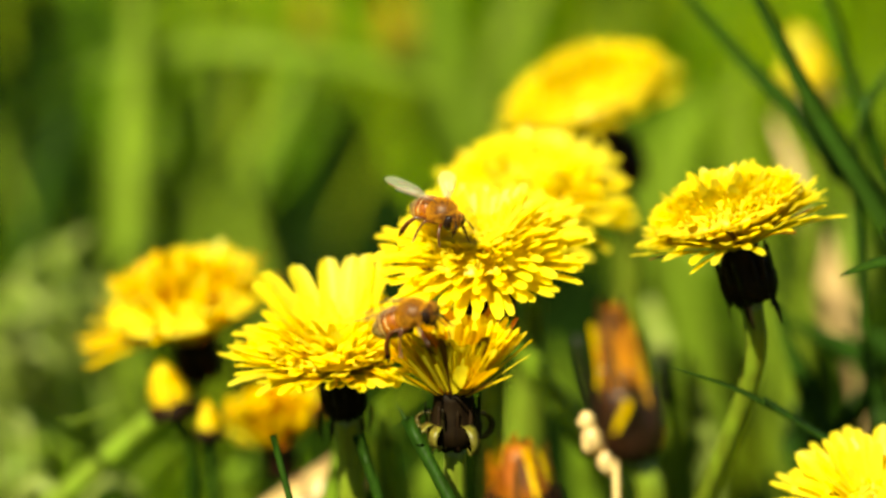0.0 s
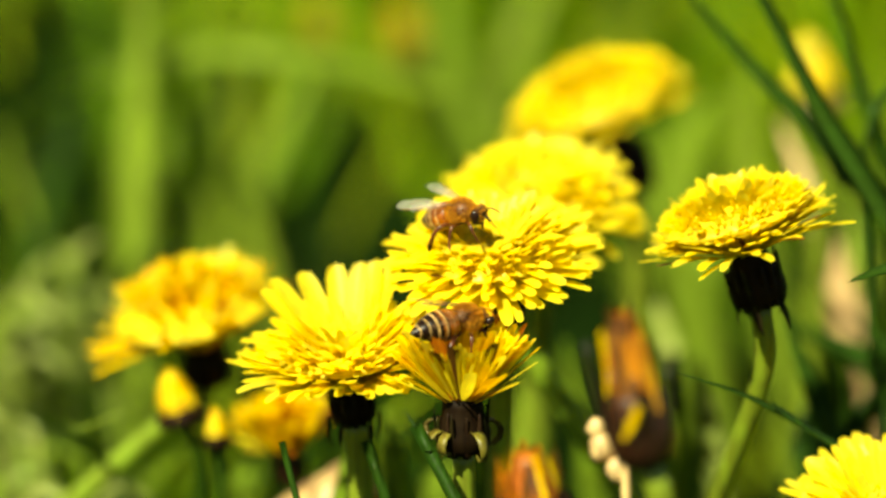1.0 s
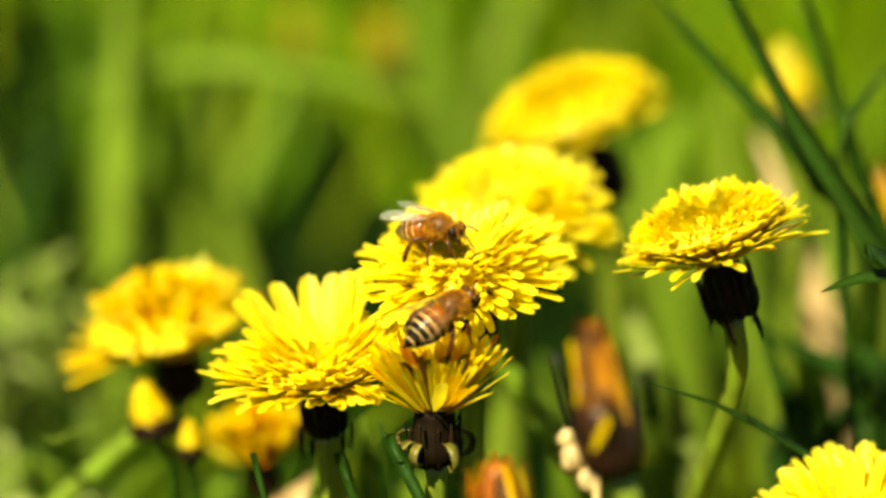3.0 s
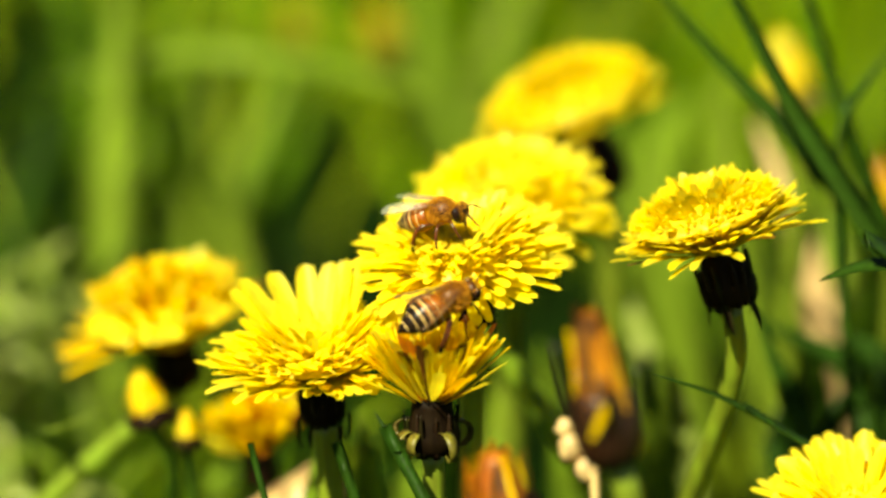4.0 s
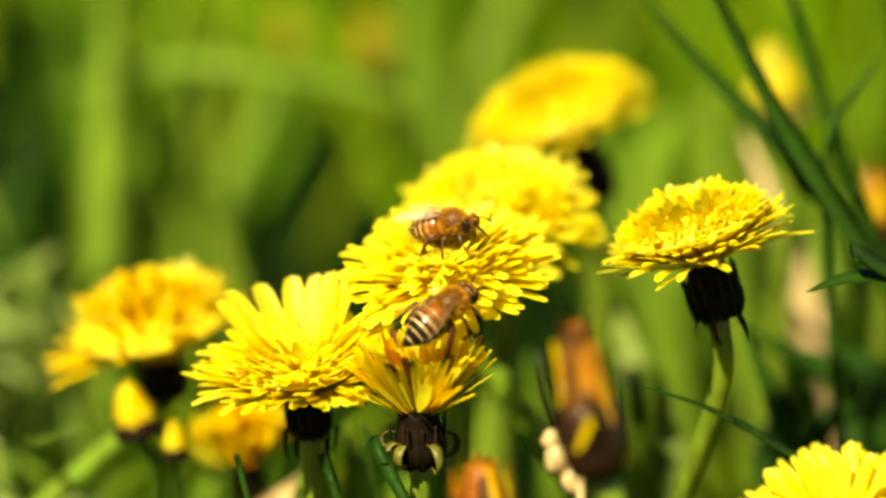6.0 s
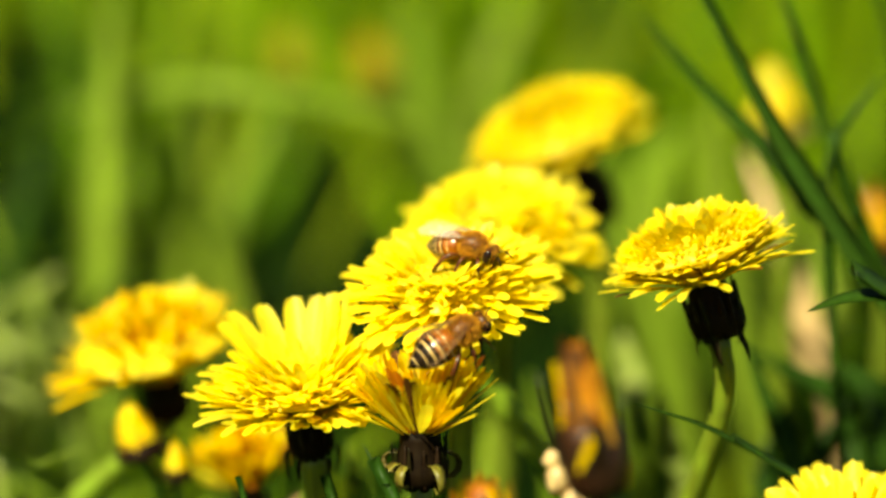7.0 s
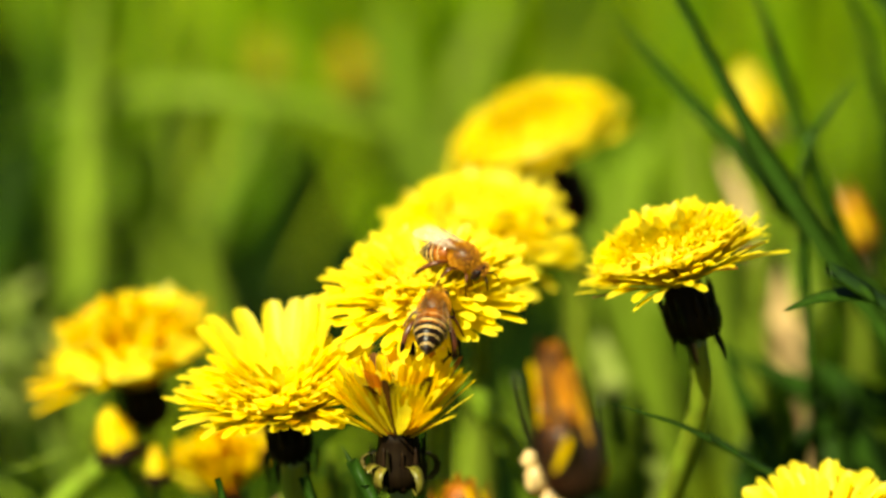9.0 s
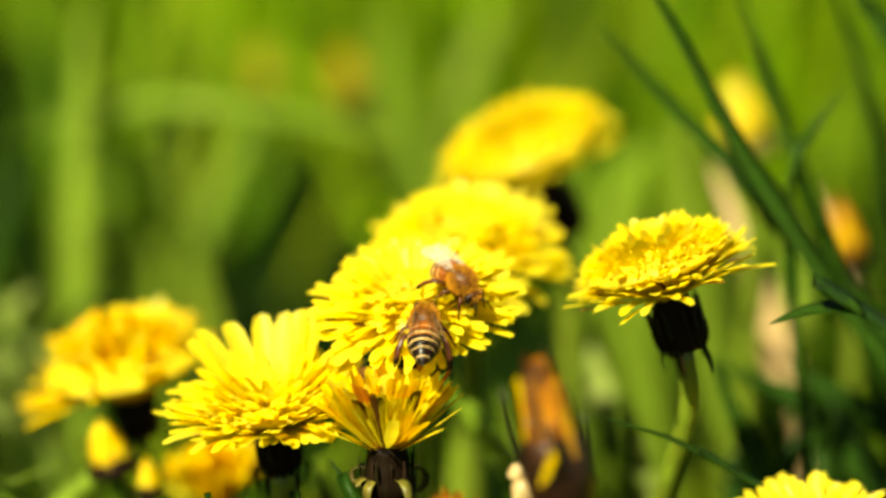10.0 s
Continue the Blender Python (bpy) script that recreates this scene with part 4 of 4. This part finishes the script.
grass_blade([(0.0697, 0.2000, 0.0700), (0.0667, 0.2000, 0.0859), (0.0657, 0.2000, 0.0990), (0.0666, 0.2000, 0.1093)], 0.0120, "broad grass blade in the meadow, sunlight in its pale colour", mat=PALE, facing=(-0.5, -0.7, 0.5), n=20)
grass_blade([(-0.0309, 0.0600, 0.0629), (-0.0278, 0.0600, 0.0704), (-0.0238, 0.0600, 0.0767)], 0.0050, "grass blade behind the flower stems, sunlight in its pale colour", mat=PALE, facing=(-0.5, -0.7, 0.5), n=16)
grass_blade([(-0.0190, 0.0800, 0.0541), (-0.0199, 0.0800, 0.0619), (-0.0229, 0.0800, 0.0686)], 0.0060, "grass blade behind the flower stems, sunlight in its pale colour", mat=PALE, facing=(-0.5, -0.7, 0.5), n=16)
grass_blade([(-0.0085, 0.0700, 0.0585), (-0.0094, 0.0700, 0.0672), (-0.0084, 0.0700, 0.0748)], 0.0050, "grass blade behind the flower stems, sunlight in its pale colour", mat=PALE, facing=(-0.5, -0.7, 0.5), n=16)
grass_blade([(-0.0366, 0.0800, 0.0541), (-0.0375, 0.0800, 0.0597), (-0.0353, 0.0800, 0.0652)], 0.0060, "grass blade behind the flower stems, sunlight in its pale colour", mat=PALE, facing=(-0.5, -0.7, 0.5), n=16)
grass_blade([(-0.0036, 0.0900, 0.0497), (-0.0015, 0.0900, 0.0577), (0.0017, 0.0900, 0.0633)], 0.0060, "grass blade behind the flower stems, sunlight in its pale colour", mat=PALE, facing=(-0.5, -0.7, 0.5), n=16)
grass_blade([(-0.0553, 0.2500, 0.0241), (-0.0561, 0.2500, 0.0421), (-0.0575, 0.2500, 0.0569), (-0.0601, 0.2500, 0.0700)], 0.0150, "broad grass blade in the meadow, sunlight in its pale colour", mat=PALE, facing=(-0.5, -0.7, 0.5), n=20)
grass_blade([(-0.0422, 0.2200, 0.0409), (-0.0438, 0.2200, 0.0551), (-0.0455, 0.2200, 0.0649), (-0.0473, 0.2200, 0.0732)], 0.0110, "broad grass blade in the meadow, sunlight in its pale colour", mat=PALE, facing=(-0.5, -0.7, 0.5), n=20)
grass_blade([(-0.0169, 0.0200, 0.0843), (-0.0149, 0.0200, 0.0919), (-0.0132, 0.0200, 0.0986)], 0.0036, "grass blade behind the flower stems, sunlight in its pale colour", mat=PALE, facing=(-0.5, -0.7, 0.5), n=16)
grass_blade([(-0.0073, 0.0250, 0.0821), (-0.0086, 0.0250, 0.0898), (-0.0100, 0.0250, 0.0970)], 0.0040, "grass blade behind the flower stems, sunlight in its pale colour", mat=PALE, facing=(-0.5, -0.7, 0.5), n=16)
# a low tuft of small pale leaves
_rnd = random.Random(91)
_mid = Vector((-0.0792, 0.1304, 0.0782))
for _ in range(16):
    p = _mid + Vector((_rnd.uniform(-0.016, 0.012), _rnd.uniform(-0.02, 0.02), _rnd.uniform(-0.012, 0.008)))
    w = _rnd.uniform(0, 6.28)
    d = Vector((math.cos(w), math.sin(w), 0))
    grass_blade([p - Vector((0, 0, 0.02)) - d * 0.004, p, p + d * 0.006 + Vector((0, 0, 0.002)), p + d * 0.012 - Vector((0, 0, 0.001))], _rnd.uniform(0.004, 0.007), "small pale leaf of a low herb", mat=HERB, facing=(-0.3, -0.4, 0.9), n=12, name="herb_leaf", category="leaf", grow=0.1)


# thin sunlit blades at the foot of the golden head
grass_blade([(-0.0695, 0.0850, 0.0679), (-0.0596, 0.0294, 0.0910), (-0.0557, 0.0299, 0.0925), (-0.0512, 0.0304, 0.0942)], 0.0014, "thin sunlit grass blade lying over", mat=PALE, facing=(-0.2, -0.5, 0.9), n=16)
_rnd = random.Random(93)
for _ in range(8):
    bx, by = _rnd.uniform(-0.082, -0.035), _rnd.uniform(0.02, 0.09)
    top = _rnd.uniform(0.058, 0.078)
    lean = _rnd.uniform(-0.03, 0.03)
    grass_blade([(bx, by, top * 0.4), (bx + lean * 0.5, by - 0.003, top * 0.8), (bx + lean * 1.2, by - 0.008, top)], _rnd.uniform(0.0016, 0.0034), "narrow sunlit grass blade", mat=_rnd.choice((PALE, PALE, SHADE_GREEN)), facing=(_rnd.uniform(-0.5, 0.1), -0.8, 0.5), n=14)
_mid = Vector((-0.0707, 0.0652, 0.0719))
for _ in range(8):
    p = _mid + Vector((_rnd.uniform(-0.010, 0.010), _rnd.uniform(-0.015, 0.015), _rnd.uniform(-0.008, 0.006)))
    w = _rnd.uniform(0, 6.28)
    d = Vector((math.cos(w), math.sin(w), 0))
    grass_blade([p - Vector((0, 0, 0.02)) - d * 0.004, p, p + d * 0.005 + Vector((0, 0, 0.002)), p + d * 0.010 - Vector((0, 0, 0.001))], _rnd.uniform(0.003, 0.005), "small pale leaf of a low herb", mat=HERB, facing=(-0.3, -0.4, 0.9), n=12, name="herb_leaf", category="leaf", grow=0.1)


# ---- bees ----
def fur_mesh(name, mat, spots, count, length, seed, wide=0.00005):
    """Short hairs on ellipsoids: (centre, radii) each."""
    rnd = random.Random(seed)
    verts, faces = [], []
    for _ in range(count):
        c, r = rnd.choice(spots)
        d = Vector((rnd.gauss(0, 1), rnd.gauss(0, 1), rnd.gauss(0, 1))).normalized()
        if d.z < -0.55:
            continue
        p = Vector(c) + Vector((d.x * r[0], d.y * r[1], d.z * r[2])) * 0.97
        n = Vector((d.x / r[0], d.y / r[1], d.z / r[2])).normalized()
        n = (n + 0.45 * Vector((rnd.gauss(-0.25, 0.5), rnd.gauss(0, 0.5), rnd.gauss(0, 0.4)))).normalized()
        s = n.cross(Vector((rnd.gauss(0, 1), rnd.gauss(0, 1), rnd.gauss(0, 1)))).normalized() * wide
        k = len(verts)
        ln = length * rnd.uniform(0.6, 1.15)
        verts += [p - s, p + s, p + n * ln * 0.6 + s * 0.6 - Vector((0.00006, 0, 0)), p + n * ln]
        faces += [(k, k + 1, k + 2), (k, k + 2, k + 3)]
    return mesh_of(name, verts, faces, [mat], smooth=False)


def wing_mesh(name, outline, veins, mat):
    """A thin wing: a membrane with raised veins."""
    n = len(outline)
    verts, faces = [], []
    mid = Vector((sum(p[0] for p in outline) / n, sum(p[1] for p in outline) / n, 0.00012))
    for p in outline:
        verts.append(Vector((p[0], p[1], 0.00010 * math.sin(p[0] * 1400))))
    verts.append(mid)
    for i in range(n):
        faces.append((i, (i + 1) % n, n))
    slots = [0] * len(faces)
    for line, r in veins:
        v, f = tube([Vector((*p, 0.00006)) for p in line], [r] * len(line), 5)
        k = len(verts)
        verts += v
        faces += [tuple(i + k for i in ff) for ff in f]
        slots += [1] * len(f)
    return mesh_of(name, verts, faces, [mat, VEIN], slots)


def mm(pts):
    return [Vector(p) * 0.001 for p in pts]


FORE = [(0, 0), (-1.6, 0.35), (-3.6, 0.75), (-6.0, 1.05), (-8.0, 0.95), (-9.0, 0.35), (-9.1, -0.55), (-8.2, -1.45), (-6.3, -1.95), (-4.2, -1.75), (-2.2, -0.95), (-0.7, -0.3)]
HIND = [(0, 0), (-1.6, 0.25), (-3.6, 0.45), (-5.4, 0.35), (-6.3, -0.25), (-6.0, -1.05), (-4.6, -1.55), (-2.8, -1.35), (-1.0, -0.5)]
FORE_VEINS = [([(0, 0.02), (-3.6, 0.68), (-6.4, 0.98), (-8.0, 0.9)], 0.085), ([(0, -0.05), (-2.5, -0.1), (-4.6, -0.2), (-7.0, -0.6)], 0.05), ([(-2.5, -0.1), (-3.6, 0.68)], 0.045), ([(-4.6, -0.2), (-6.4, 0.98)], 0.045), ([(-2.5, -0.1), (-4.2, -1.1), (-6.2, -1.2), (-7.0, -0.6)], 0.045), ([(0, -0.1), (-2.4, -0.8), (-4.2, -1.1)], 0.04)]
HIND_VEINS = [([(0, 0), (-3.6, 0.40), (-5.2, 0.3)], 0.06), ([(0, -0.05), (-2.6, -0.3), (-4.6, -0.6)], 0.045), ([(-2.6, -0.3), (-3.6, -1.0)], 0.04)]


def scaled(line):
    return [(x * 0.001, y * 0.001) for x, y in line]


WING_BASE = {}


def honey_bee(label, wing_open, wing_lift, seed, WING, coat):
    """Faces +x, back up +z; 14 mm from face to tail, the middle of the waist near the origin."""
    ob = thing("honey_bee", (0, 0, 0), label, "bee", "bees")
    parts = {}
    thorax = part("thorax", ball((0.0018, 0, 0.0003), (0.0024, 0.00212, 0.00204), [THORAX]), ob)
    fur = part("fur", fur_mesh("fur", coat, [((0.0018, 0, 0.0003), (0.0024, 0.00212, 0.00204))], 3400, 0.00060, seed, 0.000045), thorax, None, "fuzzy tawny fur")
    tagged(fur, kind="stuff")
    head = part("head", ball((0.00075, 0, -0.0002), (0.00098, 0.00160, 0.00150), [FACE]), ob, pose(0.0043, 0, -0.0002, 0, 14, 0), "dark brown head")
    parts["head"] = head
    for s in (-1, 1):
        part("eye", ball((0.00085, s * 0.00120, 0.0001), (0.00080, 0.00066, 0.00130), [EYE]), head, None, "glossy black eye")
        v, f = tube([Vector(p) for p in mm([(1.6, s * 0.4, 0.3), (2.3, s * 0.9, 1.2), (3.0, s * 1.3, 0.9), (3.9, s * 1.7, 0.2)])], [0.00014, 0.00011, 0.00013, 0.0001], 6)
        part("antenna", mesh_of("antenna", v, f, [BLACK]), head)
    v, f = tube([Vector(p) for p in mm([(1.2, 0, -1.0), (1.4, 0, -1.9), (1.3, 0, -2.7)])], [0.00040, 0.00026, 0.00010], 7)
    part("mouthparts", mesh_of("mouthparts", v, f, [LEGS]), head)
    hf = part("fur", fur_mesh("fur", FUR, [((0.00075, 0, 0.0002), (0.0010, 0.0014, 0.0016))], 700, 0.00045, seed + 1), head)
    tagged(hf, kind="stuff")
    # abdomen: overlapping rings, each amber or dark with a pale hair band
    abdomen = part("abdomen", ball((-0.0006, 0, -0.0001), (0.0007, 0.0007, 0.0007), [THORAX]), ob, pose(0.0002, 0, 0.0001, 0, -9, 0))
    parts["abdomen"] = abdomen

    def girth(x):
        u = x / 8.0
        return 2.5 * math.sin(math.pi * min(1, 0.14 + 0.86 * u) ** 0.80) ** 0.80 if u < 1 else 0.1

    for i in range(6):
        a, b = 0.5 + i * 1.25, 0.5 + (i + 1) * 1.25 + 0.12
        prof = []
        for j in range(10):
            x = a + (b - a) * j / 9
            r = max(0.12, girth(min(x, 7.9))) + (0.05 + 0.035 * math.sin(math.pi * j / 9)) * (1 if j < 9 else -0.6)
            prof.append((-x * 0.001, r * 0.001))
        v, f = turned(prof, 22, 1.0, 0.90)
        slots = []
        for j in range(9):
            if i == 0:
                k = 0
            elif i == 1:
                k = 2 if j < 1 else 0 if j < 6 else 1
            elif i == 2:
                k = 2 if j < 2 else 0 if j < 4 else 1
            elif i > 3:
                k = 2 if j < 1 else 1
            else:
                k = 2 if j < 2 else 1
            slots += [k] * 22
        slots += [0, 0] if i == 0 else [1, 1]
        part("abdomen_ring", mesh_of("abdomen_ring", v, f, [AMBER, BLACK, CREAM], slots), abdomen)
    af = part("fur", fur_mesh("fur", PALE_FUR, [((-0.0045, 0, 0), (0.0036, 0.0026, 0.0023))], 90, 0.00028, seed + 2, 0.00002), abdomen)
    tagged(af, kind="stuff")
    # wings on the thorax
    for s in (-1, 1):
        flip = Matrix.Diagonal((1, s, 1, 1))
        me = wing_mesh("forewing", scaled(FORE), [(scaled(l), r * 0.001) for l, r in FORE_VEINS], WING)
        me.transform(flip)
        w1 = part("forewing", me, ob, pose(0.0014, s * 0.0012, 0.0020, -s * 14, wing_lift, -s * wing_open), "clear veined wing")
        me = wing_mesh("hindwing", scaled(HIND), [(scaled(l), r * 0.001) for l, r in HIND_VEINS], WING)
        me.transform(flip)
        w2 = part("hindwing", me, ob, pose(0.0004, s * 0.0013, 0.0018, -s * 16, wing_lift - 2, -s * (wing_open + 8)), "clear veined wing")
        parts["wing%d" % s] = w1
        parts["hind%d" % s] = w2
        WING_BASE[w1] = (0.0014, s * 0.0012, 0.0020, -s * 14, wing_lift, s, wing_open)
        WING_BASE[w2] = (0.0004, s * 0.0013, 0.0018, -s * 16, wing_lift - 2, s, wing_open + 8)
    # legs, hip at the origin of each
    hips = [(0.0032, 0.0009, -0.0012), (0.0018, 0.0011, -0.0014), (0.0004, 0.0011, -0.0013)]
    shapes = [
        [(0, 0, 0), (0.9, 0.9, 0.1), (1.5, 1.5, -0.9), (2.0, 1.7, -2.3), (2.5, 1.8, -2.9)],
        [(0, 0, 0), (-0.1, 1.7, 0.4), (-0.4, 2.7, -0.8), (-0.5, 3.3, -2.2), (-0.2, 3.7, -2.9)],
        [(0, 0, 0), (-1.3, 1.7, 0.5), (-2.6, 2.6, -0.7), (-3.6, 3.0, -2.5), (-3.9, 3.2, -3.3)],
    ]
    radii = [[0.30, 0.29, 0.24, 0.19, 0.08], [0.31, 0.30, 0.25, 0.20, 0.08], [0.36, 0.36, 0.52, 0.48, 0.10]]
    for s in (-1, 1):
        for i in range(3):
            line = spline(mm([(x, s * y, z) for x, y, z in shapes[i]]), 12)
            rr = []
            for k in range(13):
                u = k / 12 * 4
                j = min(int(u), 3)
                rr.append((radii[i][j] + (radii[i][j + 1] - radii[i][j]) * (u - j)) * 0.001)
            v, f = tube(line, rr, 8, 0.7)
            slots = [0 if q < 8 * 8 or i < 2 else 1 for q in range(len(f))]
            hx, hy, hz = hips[i]
            parts["leg%d%d" % (s, i)] = part("leg", mesh_of("leg", v, f, [LEGS, BLACK], slots), ob, pose(hx, s * hy, hz))
    return ob, parts


bee_a, parts_a = honey_bee("honey bee with raised clear wings on a yellow dandelion", 34, 16, 61, WING_GLINT, FUR)
bee_a.scale = (0.90, 0.90, 0.90)
bee_b, parts_b = honey_bee("striped amber and black honey bee crawling over dandelions", 9, 4, 71, WING_CLEAR, FUR)
bee_b.scale = (0.95, 0.95, 0.95)


# ---- what moves ----
def step_limbs(parts, phase, busy, fold, curl):
    """Legs swing to and fro while the bee is busy; the head and abdomen nod a little."""
    rnd = random.Random(phase)
    for key, ob in parts.items():
        rest = ob.matrix_basis.copy()
        rows = []
        off = rnd.uniform(0, 6.28)
        for i in range(0, 41):
            t = i * 0.25
            amp = busy(t)
            w = math.sin(off + t * 7.0) * amp
            if key.startswith("leg"):
                m = rest @ pose(0, 0, 0, 4 * w, 7 * w, 15 * w)
            elif key == "head":
                m = rest @ pose(0, 0, 0, 0, 6 * w, 6 * w)
            elif key == "abdomen":
                m = rest @ pose(0, 0, 0, 0, 4 * w + curl(t), 3 * w)
            else:
                x, y, z, rx, lift, s, spread = WING_BASE[ob]
                k = fold(t)
                m = pose(x, y, z, rx, lift * k + 0.6 * curl(t) + 1.5 * w, -s * (spread * k + 2 * w))
            rows.append((t, m))
        walk(ob, rows)


def motions():
    walk(bee_a, [
        (0, pose(-0.00089, -0.00550, 0.13728, -2.96, -0.75, -58.72)),
        (0.5, pose(-0.00034, -0.00475, 0.13660, 0.00, -1.48, -51.35)),
        (0.8, pose(-0.00018, -0.00166, 0.13586, 11.57, -10.05, -40.81)),
        (1, pose(0.00029, -0.00121, 0.13658, 11.91, -13.22, -40.04)),
        (1.5, pose(0.00021, -0.00239, 0.13661, 11.61, -9.84, -39.97)),
        (2, pose(0.00113, -0.00354, 0.13647, 10.27, 1.83, -44.48)),
        (2.5, pose(0.00119, -0.00267, 0.13610, 10.01, -3.57, -47.10)),
        (2.7, pose(0.00084, -0.00238, 0.13616, 10.94, -3.62, -41.43)),
        (3.8, pose(0.00182, -0.00096, 0.13648, 12.54, -16.01, -35.35)),
        (4.5, pose(0.00158, -0.00077, 0.13584, 13.22, -12.91, -26.82)),
        (5, pose(0.00310, 0.00006, 0.13649, 14.42, -24.48, -27.54)),
        (6.3, pose(0.00578, 0.00049, 0.13603, 12.00, -11.68, -38.13)),
        (6.5, pose(0.00635, 0.00059, 0.13598, 12.16, -12.22, -37.76)),
        (7, pose(0.00792, 0.00067, 0.13617, 11.67, 5.70, -36.15)),
        (7.5, pose(0.00770, -0.00119, 0.13676, 8.88, 15.50, -50.70)),
        (8, pose(0.00872, -0.00175, 0.13660, 10.11, 1.75, -45.40)),
        (8.5, pose(0.00855, -0.00104, 0.13637, 11.86, 6.16, -33.31)),
        (9, pose(0.00984, -0.00415, 0.13669, 11.43, 25.19, -35.26)),
        (9.5, pose(0.01040, -0.00318, 0.13698, 10.87, 25.71, -38.97)),
        (10, pose(0.01155, -0.00587, 0.13603, 8.33, 28.09, -53.79)),
    ])
    walk(bee_b, [
        (0, pose(-0.00507, -0.02254, 0.12751, 14.43, -24.16, -44.91)),
        (0.4, pose(-0.00401, -0.02248, 0.12783, 14.82, -27.65, -46.14)),
        (0.6, pose(-0.00296, -0.02227, 0.12818, 27.84, -37.47, -46.40)),
        (0.8, pose(-0.00237, -0.02104, 0.12797, 45.30, -45.96, -39.60)),
        (1, pose(0.00049, -0.01550, 0.12537, 16.77, 3.13, 32.84)),
        (1.5, pose(0.00222, -0.01626, 0.12687, 17.76, 2.43, 38.06)),
        (2, pose(0.00260, -0.02002, 0.12834, 19.88, -9.28, 41.37)),
        (2.5, pose(0.00247, -0.02046, 0.12940, 24.63, -26.59, 43.19)),
        (2.7, pose(0.00286, -0.02006, 0.12952, 25.88, -24.91, 41.42)),
        (3.8, pose(0.00284, -0.01824, 0.12884, 31.90, -14.08, 33.58)),
        (4.5, pose(0.00413, -0.01801, 0.12939, 32.66, -25.42, 29.43)),
        (5, pose(0.00444, -0.01742, 0.12959, 27.73, -22.29, 38.83)),
        (6.5, pose(0.00547, -0.01796, 0.12893, 28.95, -23.37, 36.51)),
        (7, pose(0.00610, -0.01806, 0.12856, 32.94, -19.15, 30.07)),
        (7.5, pose(0.00574, -0.01908, 0.12900, 31.48, -14.36, 34.27)),
        (8, pose(0.00600, -0.01975, 0.12943, 31.49, -20.30, 32.58)),
        (8.2, pose(0.00650, -0.01934, 0.12996, 28.28, -27.80, 36.98)),
        (8.3, pose(0.00612, -0.01699, 0.13054, 28.18, -37.55, 39.34)),
        (8.5, pose(0.00591, -0.01628, 0.13112, 13.39, -26.54, 67.52)),
        (9, pose(0.00648, -0.01395, 0.13055, 5.70, -17.51, 80.99)),
        (9.5, pose(0.00612, -0.01361, 0.13053, 2.87, -18.21, 85.46)),
        (10, pose(0.00693, -0.01554, 0.13128, 2.02, -16.58, 86.84)),
    ])
    step_limbs(parts_a, 3, lambda t: 0.7, lambda t: 1.0 if t < 0.6 else max(0.3, 1.0 - 0.8 * (t - 0.6)) if t < 2 else 0.3 if t < 5.5 else max(0.08, 0.3 - 0.25 * (t - 5.5)), lambda t: -12 * min(1, max(0, (t - 6.2) / 0.8)) - 14 * min(1, max(0, (t - 8.4) / 0.6)))
    step_limbs(parts_b, 4, lambda t: 1.0 if t < 2.6 or 8.0 < t < 9.0 else 0.35, lambda t: 1.0, lambda t: 0)


motions()
